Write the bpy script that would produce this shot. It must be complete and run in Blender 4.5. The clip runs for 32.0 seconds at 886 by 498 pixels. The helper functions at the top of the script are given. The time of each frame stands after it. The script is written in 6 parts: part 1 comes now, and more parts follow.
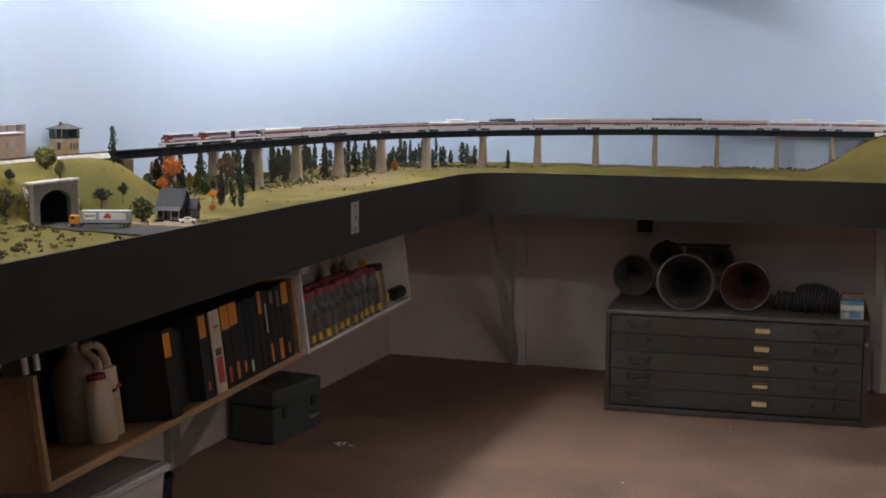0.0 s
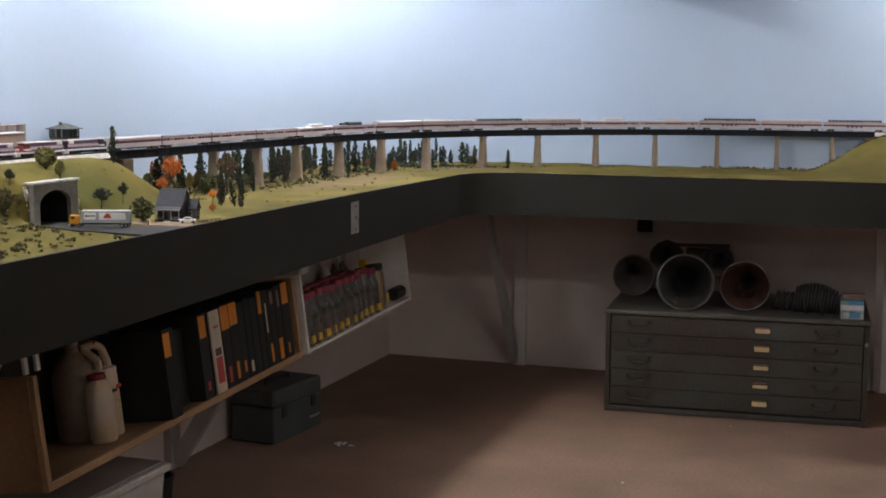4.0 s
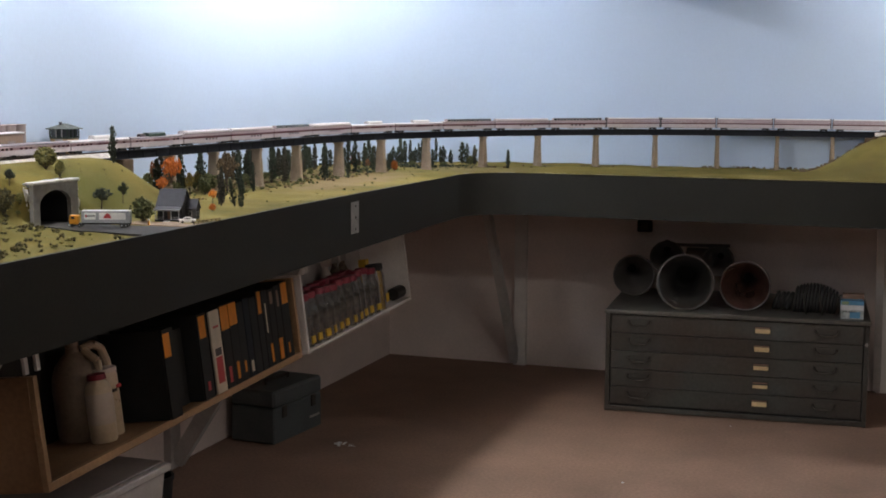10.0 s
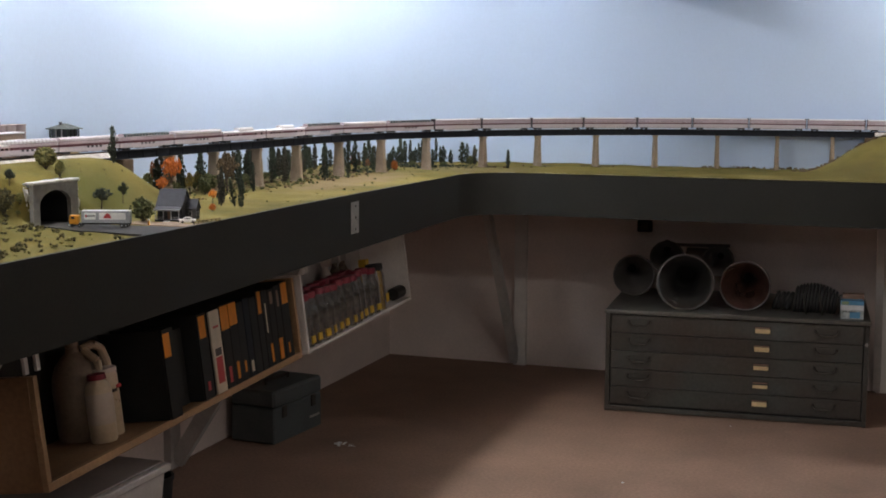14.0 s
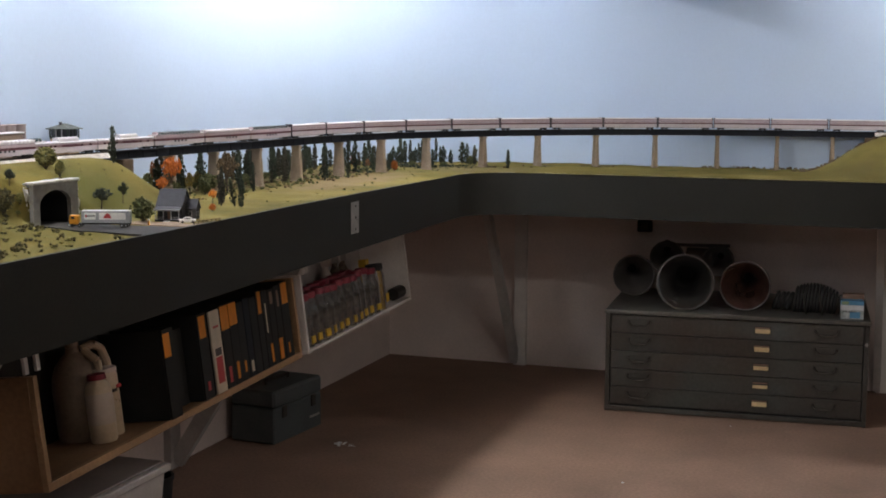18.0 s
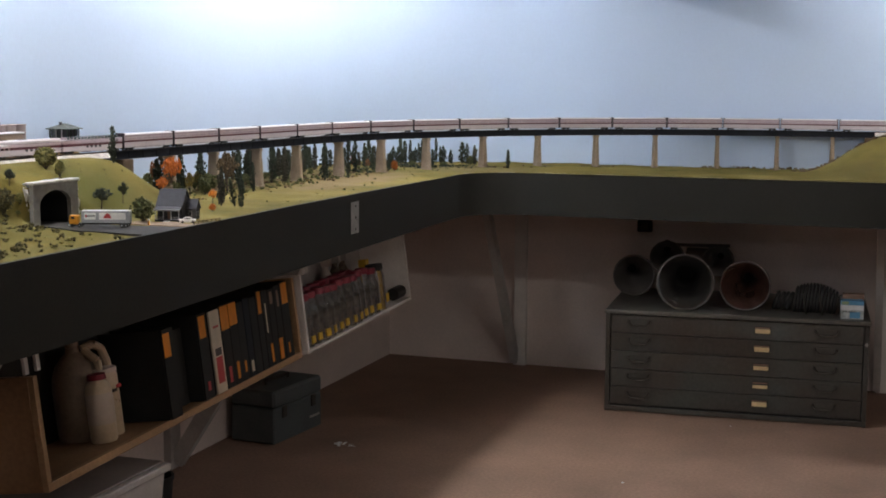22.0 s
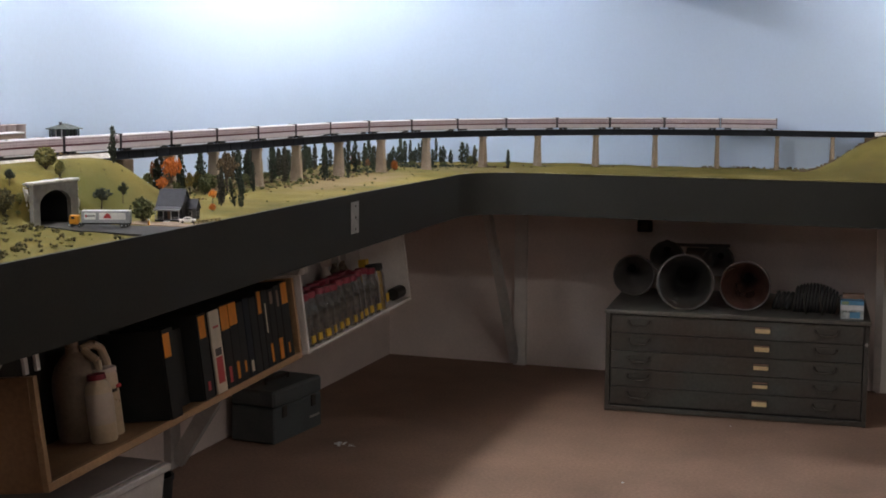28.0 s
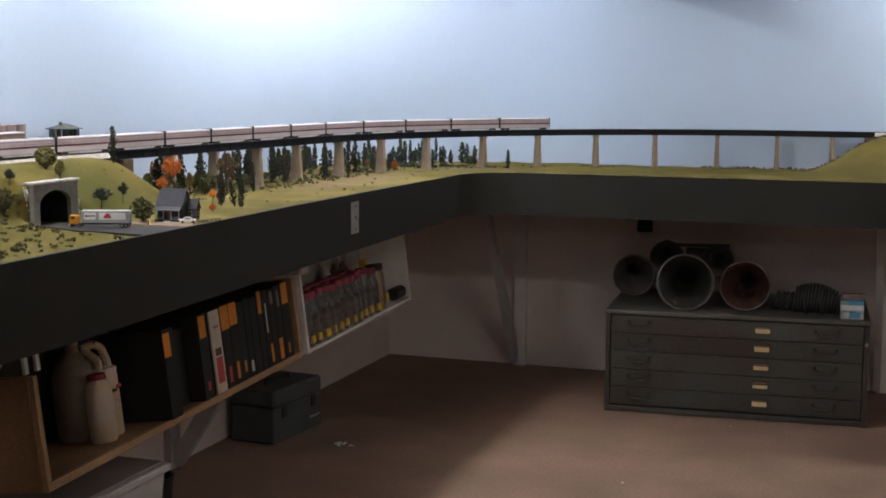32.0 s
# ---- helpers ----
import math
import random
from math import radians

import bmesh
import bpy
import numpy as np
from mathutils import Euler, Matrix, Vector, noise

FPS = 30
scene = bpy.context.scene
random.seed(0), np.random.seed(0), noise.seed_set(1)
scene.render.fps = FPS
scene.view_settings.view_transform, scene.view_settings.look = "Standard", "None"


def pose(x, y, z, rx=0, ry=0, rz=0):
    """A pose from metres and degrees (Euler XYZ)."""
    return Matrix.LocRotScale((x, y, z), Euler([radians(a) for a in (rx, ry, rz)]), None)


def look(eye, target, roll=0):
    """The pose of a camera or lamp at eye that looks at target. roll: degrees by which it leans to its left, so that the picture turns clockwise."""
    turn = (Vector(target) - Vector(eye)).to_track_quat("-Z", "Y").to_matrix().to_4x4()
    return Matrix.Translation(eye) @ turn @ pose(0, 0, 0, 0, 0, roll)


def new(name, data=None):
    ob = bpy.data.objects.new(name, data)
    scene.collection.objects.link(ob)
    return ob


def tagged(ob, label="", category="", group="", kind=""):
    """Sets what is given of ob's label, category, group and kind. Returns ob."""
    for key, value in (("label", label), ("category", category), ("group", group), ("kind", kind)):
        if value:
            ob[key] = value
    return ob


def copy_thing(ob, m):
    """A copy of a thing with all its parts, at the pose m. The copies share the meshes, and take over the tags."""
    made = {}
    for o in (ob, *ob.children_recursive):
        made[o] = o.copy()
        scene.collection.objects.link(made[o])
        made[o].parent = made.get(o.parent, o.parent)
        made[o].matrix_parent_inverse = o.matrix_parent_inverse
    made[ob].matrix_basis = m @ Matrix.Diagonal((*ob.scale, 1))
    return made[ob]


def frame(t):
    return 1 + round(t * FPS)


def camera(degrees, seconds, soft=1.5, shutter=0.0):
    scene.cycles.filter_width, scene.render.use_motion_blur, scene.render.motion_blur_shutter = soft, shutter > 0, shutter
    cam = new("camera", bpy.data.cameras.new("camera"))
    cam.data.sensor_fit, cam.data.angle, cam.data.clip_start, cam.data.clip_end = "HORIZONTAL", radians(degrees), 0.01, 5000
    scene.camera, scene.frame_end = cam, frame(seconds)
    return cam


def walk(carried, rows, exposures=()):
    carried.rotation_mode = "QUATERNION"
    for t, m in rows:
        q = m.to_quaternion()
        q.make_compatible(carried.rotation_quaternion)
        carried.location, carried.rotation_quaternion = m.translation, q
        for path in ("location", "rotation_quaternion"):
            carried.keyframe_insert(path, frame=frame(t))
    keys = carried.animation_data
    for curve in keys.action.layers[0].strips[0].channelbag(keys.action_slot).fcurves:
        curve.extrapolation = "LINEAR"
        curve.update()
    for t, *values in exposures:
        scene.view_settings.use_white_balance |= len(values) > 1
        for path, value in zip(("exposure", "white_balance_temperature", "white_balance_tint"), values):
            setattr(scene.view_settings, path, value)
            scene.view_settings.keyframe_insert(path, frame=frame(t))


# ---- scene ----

# ---------------------------------------------------------------- camera
EYE = (0.0, 0.0, 1.638)
AIM, DIP = radians(19.407), radians(7.234)
cam = camera(36.465, 32.0, soft=1.8)
stand = look(EYE, (EYE[0] - math.sin(AIM) * math.cos(DIP), EYE[1] + math.cos(AIM) * math.cos(DIP), EYE[2] - math.sin(DIP)), 0.285)
walk(cam, [(0.0, stand), (32.0, stand)], exposures=[(0.0, 0.0), (32.0, 0.0)])

# ---------------------------------------------------------------- light
world = bpy.data.worlds.new("room_air")
scene.world = world
world.use_nodes = True
world.node_tree.nodes["Background"].inputs["Color"].default_value = (0.02, 0.02, 0.022, 1)
world.node_tree.nodes["Background"].inputs["Strength"].default_value = 0.3


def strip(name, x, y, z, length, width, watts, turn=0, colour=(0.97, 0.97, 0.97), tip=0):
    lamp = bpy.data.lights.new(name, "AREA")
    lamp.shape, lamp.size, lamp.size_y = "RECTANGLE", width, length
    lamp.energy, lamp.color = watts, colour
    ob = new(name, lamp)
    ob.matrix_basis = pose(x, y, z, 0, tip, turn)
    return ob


# area lamps over the aisle; the upward and east ones are added unseen fill
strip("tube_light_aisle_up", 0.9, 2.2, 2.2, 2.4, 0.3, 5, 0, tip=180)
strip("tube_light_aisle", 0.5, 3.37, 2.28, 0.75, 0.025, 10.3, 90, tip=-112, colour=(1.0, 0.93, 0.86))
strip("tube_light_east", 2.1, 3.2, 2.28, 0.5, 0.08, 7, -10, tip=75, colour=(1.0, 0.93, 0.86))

# bare round tubes under white channels over the benches and the aisle behind: both ends in plan, height, watts
# the last one stands unseen behind the camera, added to brighten shelf and north wall
TUBES = (((-2.40, 1.75), (-2.40, 4.15), 2.40, 51), ((-2.365, 4.50), (-2.365, 6.92), 2.40, 62), ((-0.33, 6.72), (0.87, 6.72), 2.40, 22), ((-0.8, -1.2), (1.6, -1.2), 2.40, 25))

# ---------------------------------------------------------------- materials
MATS = {}


def mat(name, colour, rough=0.7, metal=0.0, vary=0.18, scale=12.0, fine=90.0, bump=0.15, second=None, spread=0.5, per_piece=0.0, depth=0.002, trans=0.0, coat=0.0, spec=0.5):
    """A surface with variation at two scales: broad stains and fine grain, both with relief."""
    if name in MATS:
        return MATS[name]
    m = bpy.data.materials.new(name)
    m.use_nodes = True
    nt = m.node_tree
    bsdf = nt.nodes["Principled BSDF"]
    co = nt.nodes.new("ShaderNodeTexCoord")
    broad = nt.nodes.new("ShaderNodeTexNoise")
    broad.inputs["Scale"].default_value, broad.inputs["Detail"].default_value = scale, 4
    grain = nt.nodes.new("ShaderNodeTexNoise")
    grain.inputs["Scale"].default_value, grain.inputs["Detail"].default_value = fine, 3
    for n in (broad, grain):
        nt.links.new(co.outputs["Object"], n.inputs["Vector"])
    ramp = nt.nodes.new("ShaderNodeValToRGB")
    ramp.color_ramp.elements[0].position = 0.5 - spread * 0.35
    ramp.color_ramp.elements[1].position = 0.5 + spread * 0.35
    low = second if second else tuple(c * (1 - vary) for c in colour)
    high = colour if second else tuple(min(1, c * (1 + vary)) for c in colour)
    ramp.color_ramp.elements[0].color = (*low, 1)
    ramp.color_ramp.elements[1].color = (*high, 1)
    nt.links.new(broad.outputs["Fac"], ramp.inputs["Fac"])
    mix = nt.nodes.new("ShaderNodeMix")
    mix.data_type, mix.blend_type = "RGBA", "MULTIPLY"
    mix.inputs["Factor"].default_value = 1.0
    tone = nt.nodes.new("ShaderNodeMapRange")
    tone.inputs["From Min"].default_value, tone.inputs["From Max"].default_value = 0.25, 0.75
    tone.inputs["To Min"].default_value, tone.inputs["To Max"].default_value = 1 - vary, 1 + vary * 0.4
    nt.links.new(grain.outputs["Fac"], tone.inputs["Value"])
    nt.links.new(ramp.outputs["Color"], mix.inputs["A"])
    nt.links.new(tone.outputs["Result"], mix.inputs["B"])
    out = mix.outputs["Result"]
    if per_piece:
        info = nt.nodes.new("ShaderNodeObjectInfo")
        span = nt.nodes.new("ShaderNodeMapRange")
        span.inputs["To Min"].default_value, span.inputs["To Max"].default_value = 1 - per_piece, 1 + per_piece
        nt.links.new(info.outputs["Random"], span.inputs["Value"])
        mul = nt.nodes.new("ShaderNodeMix")
        mul.data_type, mul.blend_type = "RGBA", "MULTIPLY"
        mul.inputs["Factor"].default_value = 1.0
        nt.links.new(out, mul.inputs["A"])
        nt.links.new(span.outputs["Result"], mul.inputs["B"])
        out = mul.outputs["Result"]
    nt.links.new(out, bsdf.inputs["Base Color"])
    rr = nt.nodes.new("ShaderNodeMapRange")
    rr.inputs["To Min"].default_value, rr.inputs["To Max"].default_value = max(0.04, rough - 0.12), min(1, rough + 0.12)
    nt.links.new(broad.outputs["Fac"], rr.inputs["Value"])
    nt.links.new(rr.outputs["Result"], bsdf.inputs["Roughness"])
    bsdf.inputs["Metallic"].default_value = metal
    bsdf.inputs["Transmission Weight"].default_value = trans
    bsdf.inputs["Coat Weight"].default_value = coat
    bsdf.inputs["Specular IOR Level"].default_value = spec
    if bump:
        bp = nt.nodes.new("ShaderNodeBump")
        bp.inputs["Strength"].default_value, bp.inputs["Distance"].default_value = bump, depth
        nt.links.new(grain.outputs["Fac"], bp.inputs["Height"])
        nt.links.new(bp.outputs["Normal"], bsdf.inputs["Normal"])
    MATS[name] = m
    return m


def leafy(name, colour, other):
    """Foliage whose clumps differ one from another."""
    m = mat(name, colour, 0.9, 0, 0.25, 40, 300, 0.3)
    nt = m.node_tree
    bsdf = nt.nodes["Principled BSDF"]
    geo = nt.nodes.new("ShaderNodeNewGeometry")
    ramp = nt.nodes.new("ShaderNodeValToRGB")
    ramp.color_ramp.elements[0].color, ramp.color_ramp.elements[1].color = (*other, 1), (*colour, 1)
    nt.links.new(geo.outputs["Random Per Island"], ramp.inputs["Fac"])
    nt.links.new(ramp.outputs["Color"], bsdf.inputs["Base Color"])
    return m


SKY = mat("painted_sky", (0.505, 0.608, 0.785), 0.85, 0, 0.03, 1.2, 60, 0.04, spread=1.0)
WALL = mat("white_wall_paint", (0.80, 0.70, 0.655), 0.85, 0, 0.08, 2.5, 70, 0.25)
CEIL = mat("ceiling_board", (0.66, 0.65, 0.63), 0.9, 0, 0.05, 3, 60, 0.2)
FLOOR = mat("concrete_floor", (0.325, 0.198, 0.141), 0.82, 0, 0.22, 3.2, 70, 0.3, second=(0.205, 0.125, 0.088), spread=0.8)
BLACK = mat("black_fascia", (0.0305, 0.0294, 0.0255), 0.85, 0, 0.12, 3, 80, 0.12, spec=0.22)
PLY = mat("plywood", (0.34, 0.23, 0.13), 0.7, 0, 0.2, 6, 60, 0.2)
GRASS = mat("model_grass", (0.182, 0.140, 0.037), 0.95, 0, 0.30, 5, 420, 0.6, second=(0.102, 0.085, 0.022), spread=0.8, depth=0.003, spec=0.1)


def turf():
    """Wears bare tan earth and dark moss patches into the flocked grass."""
    nt = GRASS.node_tree
    bsdf = nt.nodes["Principled BSDF"]
    old = bsdf.inputs["Base Color"].links[0].from_socket
    co = nt.nodes.new("ShaderNodeTexCoord")
    for scale, lo, hi, colour, seed in ((19.0, 0.52, 0.70, (0.112, 0.100, 0.028), 3.0), (6.5, 0.56, 0.72, (0.085, 0.080, 0.022), 8.0), (2.2, 0.5, 0.68, (0.215, 0.165, 0.052), 5.0)):
        mp = nt.nodes.new("ShaderNodeMapping")
        mp.inputs["Location"].default_value = (seed, seed * 2, 0)
        n = nt.nodes.new("ShaderNodeTexNoise")
        n.inputs["Scale"].default_value, n.inputs["Detail"].default_value = scale, 6
        mr = nt.nodes.new("ShaderNodeMapRange")
        mr.inputs["From Min"].default_value, mr.inputs["From Max"].default_value = lo, hi
        mr.inputs["To Max"].default_value = 0.8
        mx = nt.nodes.new("ShaderNodeMix")
        mx.data_type = "RGBA"
        mx.inputs["B"].default_value = (*colour, 1)
        nt.links.new(co.outputs["Object"], mp.inputs["Vector"])
        nt.links.new(mp.outputs["Vector"], n.inputs["Vector"])
        nt.links.new(n.outputs["Fac"], mr.inputs["Value"])
        nt.links.new(mr.outputs["Result"], mx.inputs["Factor"])
        nt.links.new(old, mx.inputs["A"])
        old = mx.outputs["Result"]
    # brown litter under the trees, the worn tan clearing in front of the viaduct, and darker patches on the hills and
    # bend
    for where, size, lo, hi, tint in (((-2.72, 5.3, 1.186), (0.24, 1.35, 1.0), 0.08, 0.34, (0.085, 0.066, 0.03, 1)), ((-2.50, 3.74, 1.25), (0.30, 0.26, 0.4), 0.08, 0.4, (0.098, 0.094, 0.027, 1)), ((-0.22, 6.62, 1.24), (0.3, 0.26, 0.5), 0.1, 0.42, (0.10, 0.078, 0.026, 1)), ((-0.36, 7.12, 1.24), (0.45, 0.16, 0.6), 0.08, 0.3, (0.12, 0.085, 0.05, 1)), ((-2.36, 5.45, 1.186), (0.26, 0.85, 1.0), 0.06, 0.3, (0.19, 0.135, 0.072, 1)), ((-2.12, 6.42, 1.186), (0.42, 0.34, 1.0), 0.05, 0.34, (0.125, 0.10, 0.042, 1))):
        mp = nt.nodes.new("ShaderNodeMapping")
        mp.vector_type = "TEXTURE"
        mp.inputs["Location"].default_value = where
        mp.inputs["Scale"].default_value = size
        ball = nt.nodes.new("ShaderNodeTexGradient")
        ball.gradient_type = "SPHERICAL"
        rag = nt.nodes.new("ShaderNodeTexNoise")
        rag.inputs["Scale"].default_value, rag.inputs["Detail"].default_value = 9, 6
        both = nt.nodes.new("ShaderNodeMath")
        both.operation = "MULTIPLY"
        mr = nt.nodes.new("ShaderNodeMapRange")
        mr.inputs["From Min"].default_value, mr.inputs["From Max"].default_value, mr.inputs["To Max"].default_value = lo, hi, 0.85
        mx = nt.nodes.new("ShaderNodeMix")
        mx.data_type = "RGBA"
        mx.inputs["B"].default_value = tint
        nt.links.new(co.outputs["Object"], mp.inputs["Vector"])
        nt.links.new(mp.outputs["Vector"], ball.inputs["Vector"])
        nt.links.new(co.outputs["Object"], rag.inputs["Vector"])
        nt.links.new(ball.outputs["Fac"], both.inputs[0])
        nt.links.new(rag.outputs["Fac"], both.inputs[1])
        nt.links.new(both.outputs["Value"], mr.inputs["Value"])
        nt.links.new(mr.outputs["Result"], mx.inputs["Factor"])
        nt.links.new(old, mx.inputs["A"])
        old = mx.outputs["Result"]
    nt.links.new(mx.outputs["Result"], bsdf.inputs["Base Color"])


turf()
BALLAST = mat("grey_ballast", (0.50, 0.45, 0.41), 0.95, 0, 0.3, 60, 500, 0.6)
ASPHALT = mat("model_asphalt", (0.026, 0.022, 0.021), 0.9, 0, 0.15, 20, 300, 0.3)
GIRDER = mat("dark_bridge_steel", (0.013, 0.014, 0.020), 0.75, 0.0, 0.2, 30, 200, 0.2, spec=0.2)
PIER = mat("tan_concrete", (0.27, 0.20, 0.14), 0.9, 0, 0.15, 30, 220, 0.35, per_piece=0.06)
RAIL = mat("brown_rail", (0.10, 0.075, 0.06), 0.5, 0.6, 0.2, 60, 300, 0.1)
PORTAL = mat("grey_portal_stone", (0.255, 0.24, 0.228), 0.9, 0, 0.15, 40, 250, 0.4)
PORTAL_CAP = mat("pale_portal_stone", (0.62, 0.59, 0.54), 0.9, 0, 0.15, 40, 250, 0.4)
ROCK = mat("chipped_plaster_rock", (0.54, 0.51, 0.47), 0.95, 0, 0.25, 60, 250, 0.8, depth=0.004)
DARK = mat("tunnel_black", (0.012, 0.012, 0.012), 0.9, 0, 0.1, 20, 100, 0.1)
WOOD = mat("pine_board", (0.448, 0.2688, 0.1344), 0.6, 0, 0.22, 5, 70, 0.2, second=(0.27, 0.155, 0.075), spread=0.9)
WOOD_IN = mat("plywood_board", (0.266, 0.14, 0.0644), 0.65, 0, 0.2, 5, 70, 0.2)
WHITE_WOOD = mat("white_painted_wood", (0.74, 0.70, 0.67), 0.6, 0, 0.08, 8, 80, 0.15)
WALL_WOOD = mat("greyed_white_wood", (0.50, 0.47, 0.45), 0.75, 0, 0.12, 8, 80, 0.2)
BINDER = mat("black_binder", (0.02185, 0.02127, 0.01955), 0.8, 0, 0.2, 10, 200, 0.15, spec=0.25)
BINDER_BLUE = mat("dark_blue_binder", (0.016, 0.018, 0.024), 0.75, 0, 0.2, 10, 200, 0.15, spec=0.2)
ORANGE = mat("orange_label", (0.72, 0.235, 0.012), 0.6, 0, 0.12, 20, 200, 0.05)
CREAM = mat("cream_spine", (0.60, 0.50, 0.38), 0.6, 0, 0.1, 20, 200, 0.05)
RED = mat("red_print", (0.45, 0.04, 0.04), 0.5, 0, 0.12, 20, 200, 0.05)
MILKY = mat("milky_plastic", (0.62, 0.47, 0.31), 0.32, 0, 0.1, 12, 90, 0.08, trans=0.15)
WHITE_PL = mat("white_plastic", (0.60, 0.49, 0.40), 0.4, 0, 0.06, 12, 90, 0.05)
RED_CAP = mat("red_plastic_cap", (0.22, 0.008, 0.022), 0.5, 0, 0.1, 20, 150, 0.05)
YELLOW = mat("yellow_label", (0.70, 0.42, 0.03), 0.55, 0, 0.12, 20, 150, 0.05)
AMBER = mat("dull_brown_plastic", (0.27, 0.19, 0.13), 0.45, 0, 0.2, 12, 80, 0.1)
CLEAR = mat("clear_plastic", (0.80, 0.79, 0.78), 0.03, 0, 0.04, 10, 60, 0.0, trans=0.92, coat=0.8)
for link in list(CLEAR.node_tree.links):
    if link.to_socket.name == "Roughness" and link.to_node.type == "BSDF_PRINCIPLED":
        CLEAR.node_tree.links.remove(link)
CLEAR.node_tree.nodes["Principled BSDF"].inputs["Roughness"].default_value = 0.02
FILLING = mat("dark_small_parts", (0.17, 0.13, 0.09), 0.6, 0.3, 0.5, 60, 160, 0.6, spread=0.3)
STEEL = mat("grey_green_steel", (0.066, 0.070, 0.062), 0.48, 0.1, 0.25, 4, 60, 0.1, second=(0.058, 0.042, 0.033), spread=0.55, per_piece=0.12)
STEEL_TOP = mat("worn_steel_top", (0.125, 0.118, 0.105), 0.4, 0.2, 0.2, 5, 60, 0.1)
HANDLE = mat("worn_dark_metal", (0.08, 0.072, 0.062), 0.5, 0.7, 0.2, 20, 120, 0.1)
PAPER = mat("yellowed_paper", (0.72, 0.54, 0.29), 0.8, 0, 0.12, 30, 200, 0.05)
HORN = mat("bare_horn_metal", (0.30, 0.29, 0.285), 0.22, 0.92, 0.45, 9, 45, 0.08)
HORN_RUST = mat("rusty_horn_metal", (0.16, 0.085, 0.066), 0.3, 0.6, 0.3, 10, 60, 0.1)
HORN_DARK = mat("dark_horn_metal", (0.105, 0.092, 0.085), 0.5, 0.15, 0.2, 10, 60, 0.1)
RUBBER = mat("black_rubber_hose", (0.03, 0.029, 0.028), 0.55, 0, 0.2, 20, 100, 0.1)
CARD_GREEN = mat("green_print_card", (0.28, 0.36, 0.22), 0.7, 0, 0.15, 40, 200, 0.1)
BLUE = mat("blue_carton", (0.10, 0.28, 0.46), 0.6, 0, 0.08, 20, 150, 0.03)
CARD_PALE = mat("pale_print_card", (0.44, 0.47, 0.46), 0.65, 0, 0.3, 60, 260, 0.1)
CARD_WHITE = mat("white_carton", (0.70, 0.70, 0.70), 0.6, 0, 0.06, 20, 150, 0.03)
CARD_BROWN = mat("brown_carton", (0.22, 0.13, 0.09), 0.7, 0, 0.1, 20, 150, 0.05)
TOOL = mat("dark_green_toolbox", (0.0825, 0.095, 0.0975), 0.5, 0.1, 0.15, 8, 90, 0.1)
TOTE = mat("grey_tote_plastic", (0.58, 0.55, 0.53), 0.5, 0, 0.1, 8, 90, 0.1)
TOTE_LID = mat("smoky_tote_lid", (0.325, 0.2795, 0.26), 0.45, 0, 0.12, 8, 90, 0.1)
ZINC = mat("zinc_plate", (0.46, 0.44, 0.42), 0.45, 0.5, 0.15, 20, 140, 0.1)
SCREW = mat("dark_screw", (0.09, 0.08, 0.08), 0.4, 0.7, 0.2, 60, 200, 0.1)
HOUSE_G = mat("grey_clapboard", (0.052, 0.050, 0.054), 0.8, 0, 0.15, 60, 400, 0.2)
HOUSE_R = mat("slate_roof", (0.045, 0.044, 0.054), 0.8, 0, 0.15, 60, 400, 0.3)
HOUSE_W = mat("white_trim", (0.36, 0.35, 0.35), 0.7, 0, 0.08, 60, 300, 0.1)
GLASS_D = mat("dark_window", (0.02, 0.022, 0.026), 0.4, 0, 0.1, 40, 200, 0)
TOWER_T = mat("tan_tower_wall", (0.37, 0.245, 0.135), 0.8, 0, 0.12, 60, 400, 0.2)
TOWER_G = mat("green_tower_wall", (0.035, 0.05, 0.035), 0.8, 0, 0.12, 60, 400, 0.2)
TOWER_R = mat("grey_green_roof", (0.085, 0.095, 0.088), 0.8, 0, 0.15, 60, 400, 0.3)
BLDG = mat("tan_warehouse_wall", (0.30, 0.205, 0.155), 0.85, 0, 0.12, 40, 300, 0.2)
BLDG_P = mat("pinkish_silo", (0.30, 0.235, 0.225), 0.85, 0, 0.12, 40, 300, 0.2)
TRAILER = mat("grey_trailer", (0.33, 0.33, 0.335), 0.5, 0.1, 0.08, 40, 250, 0.05)
CAB = mat("orange_cab", (0.72, 0.30, 0.03), 0.4, 0, 0.08, 40, 250, 0.03)
TYRE = mat("tyre_black", (0.02, 0.02, 0.02), 0.8, 0, 0.1, 60, 300, 0.1)
CARW = mat("white_car_paint", (0.78, 0.76, 0.72), 0.3, 0, 0.05, 40, 200, 0.02)
FENCE = mat("brown_fence", (0.10, 0.065, 0.04), 0.8, 0, 0.15, 60, 300, 0.2)
DRIVE = mat("pink_gravel", (0.24, 0.165, 0.11), 0.95, 0, 0.15, 40, 350, 0.5)
BARK = mat("bark", (0.075, 0.055, 0.04), 0.95, 0, 0.25, 80, 300, 0.4)
LEAF_DARK = leafy("dark_cypress_leaf", (0.040, 0.052, 0.030), (0.018, 0.022, 0.014))
LEAF_MOSS = leafy("mossy_brown_leaf", (0.115, 0.095, 0.03), (0.036, 0.033, 0.014))
LEAF_GREEN = leafy("green_leaf", (0.11, 0.115, 0.035), (0.045, 0.052, 0.018))
LEAF_ORANGE = leafy("orange_leaf", (0.62, 0.17, 0.02), (0.36, 0.10, 0.02))
LEAF_GOLD = leafy("golden_leaf", (0.78, 0.27, 0.025), (0.5, 0.14, 0.02))
LEAF_YELLOW = leafy("ochre_leaf", (0.22, 0.16, 0.035), (0.10, 0.08, 0.025))
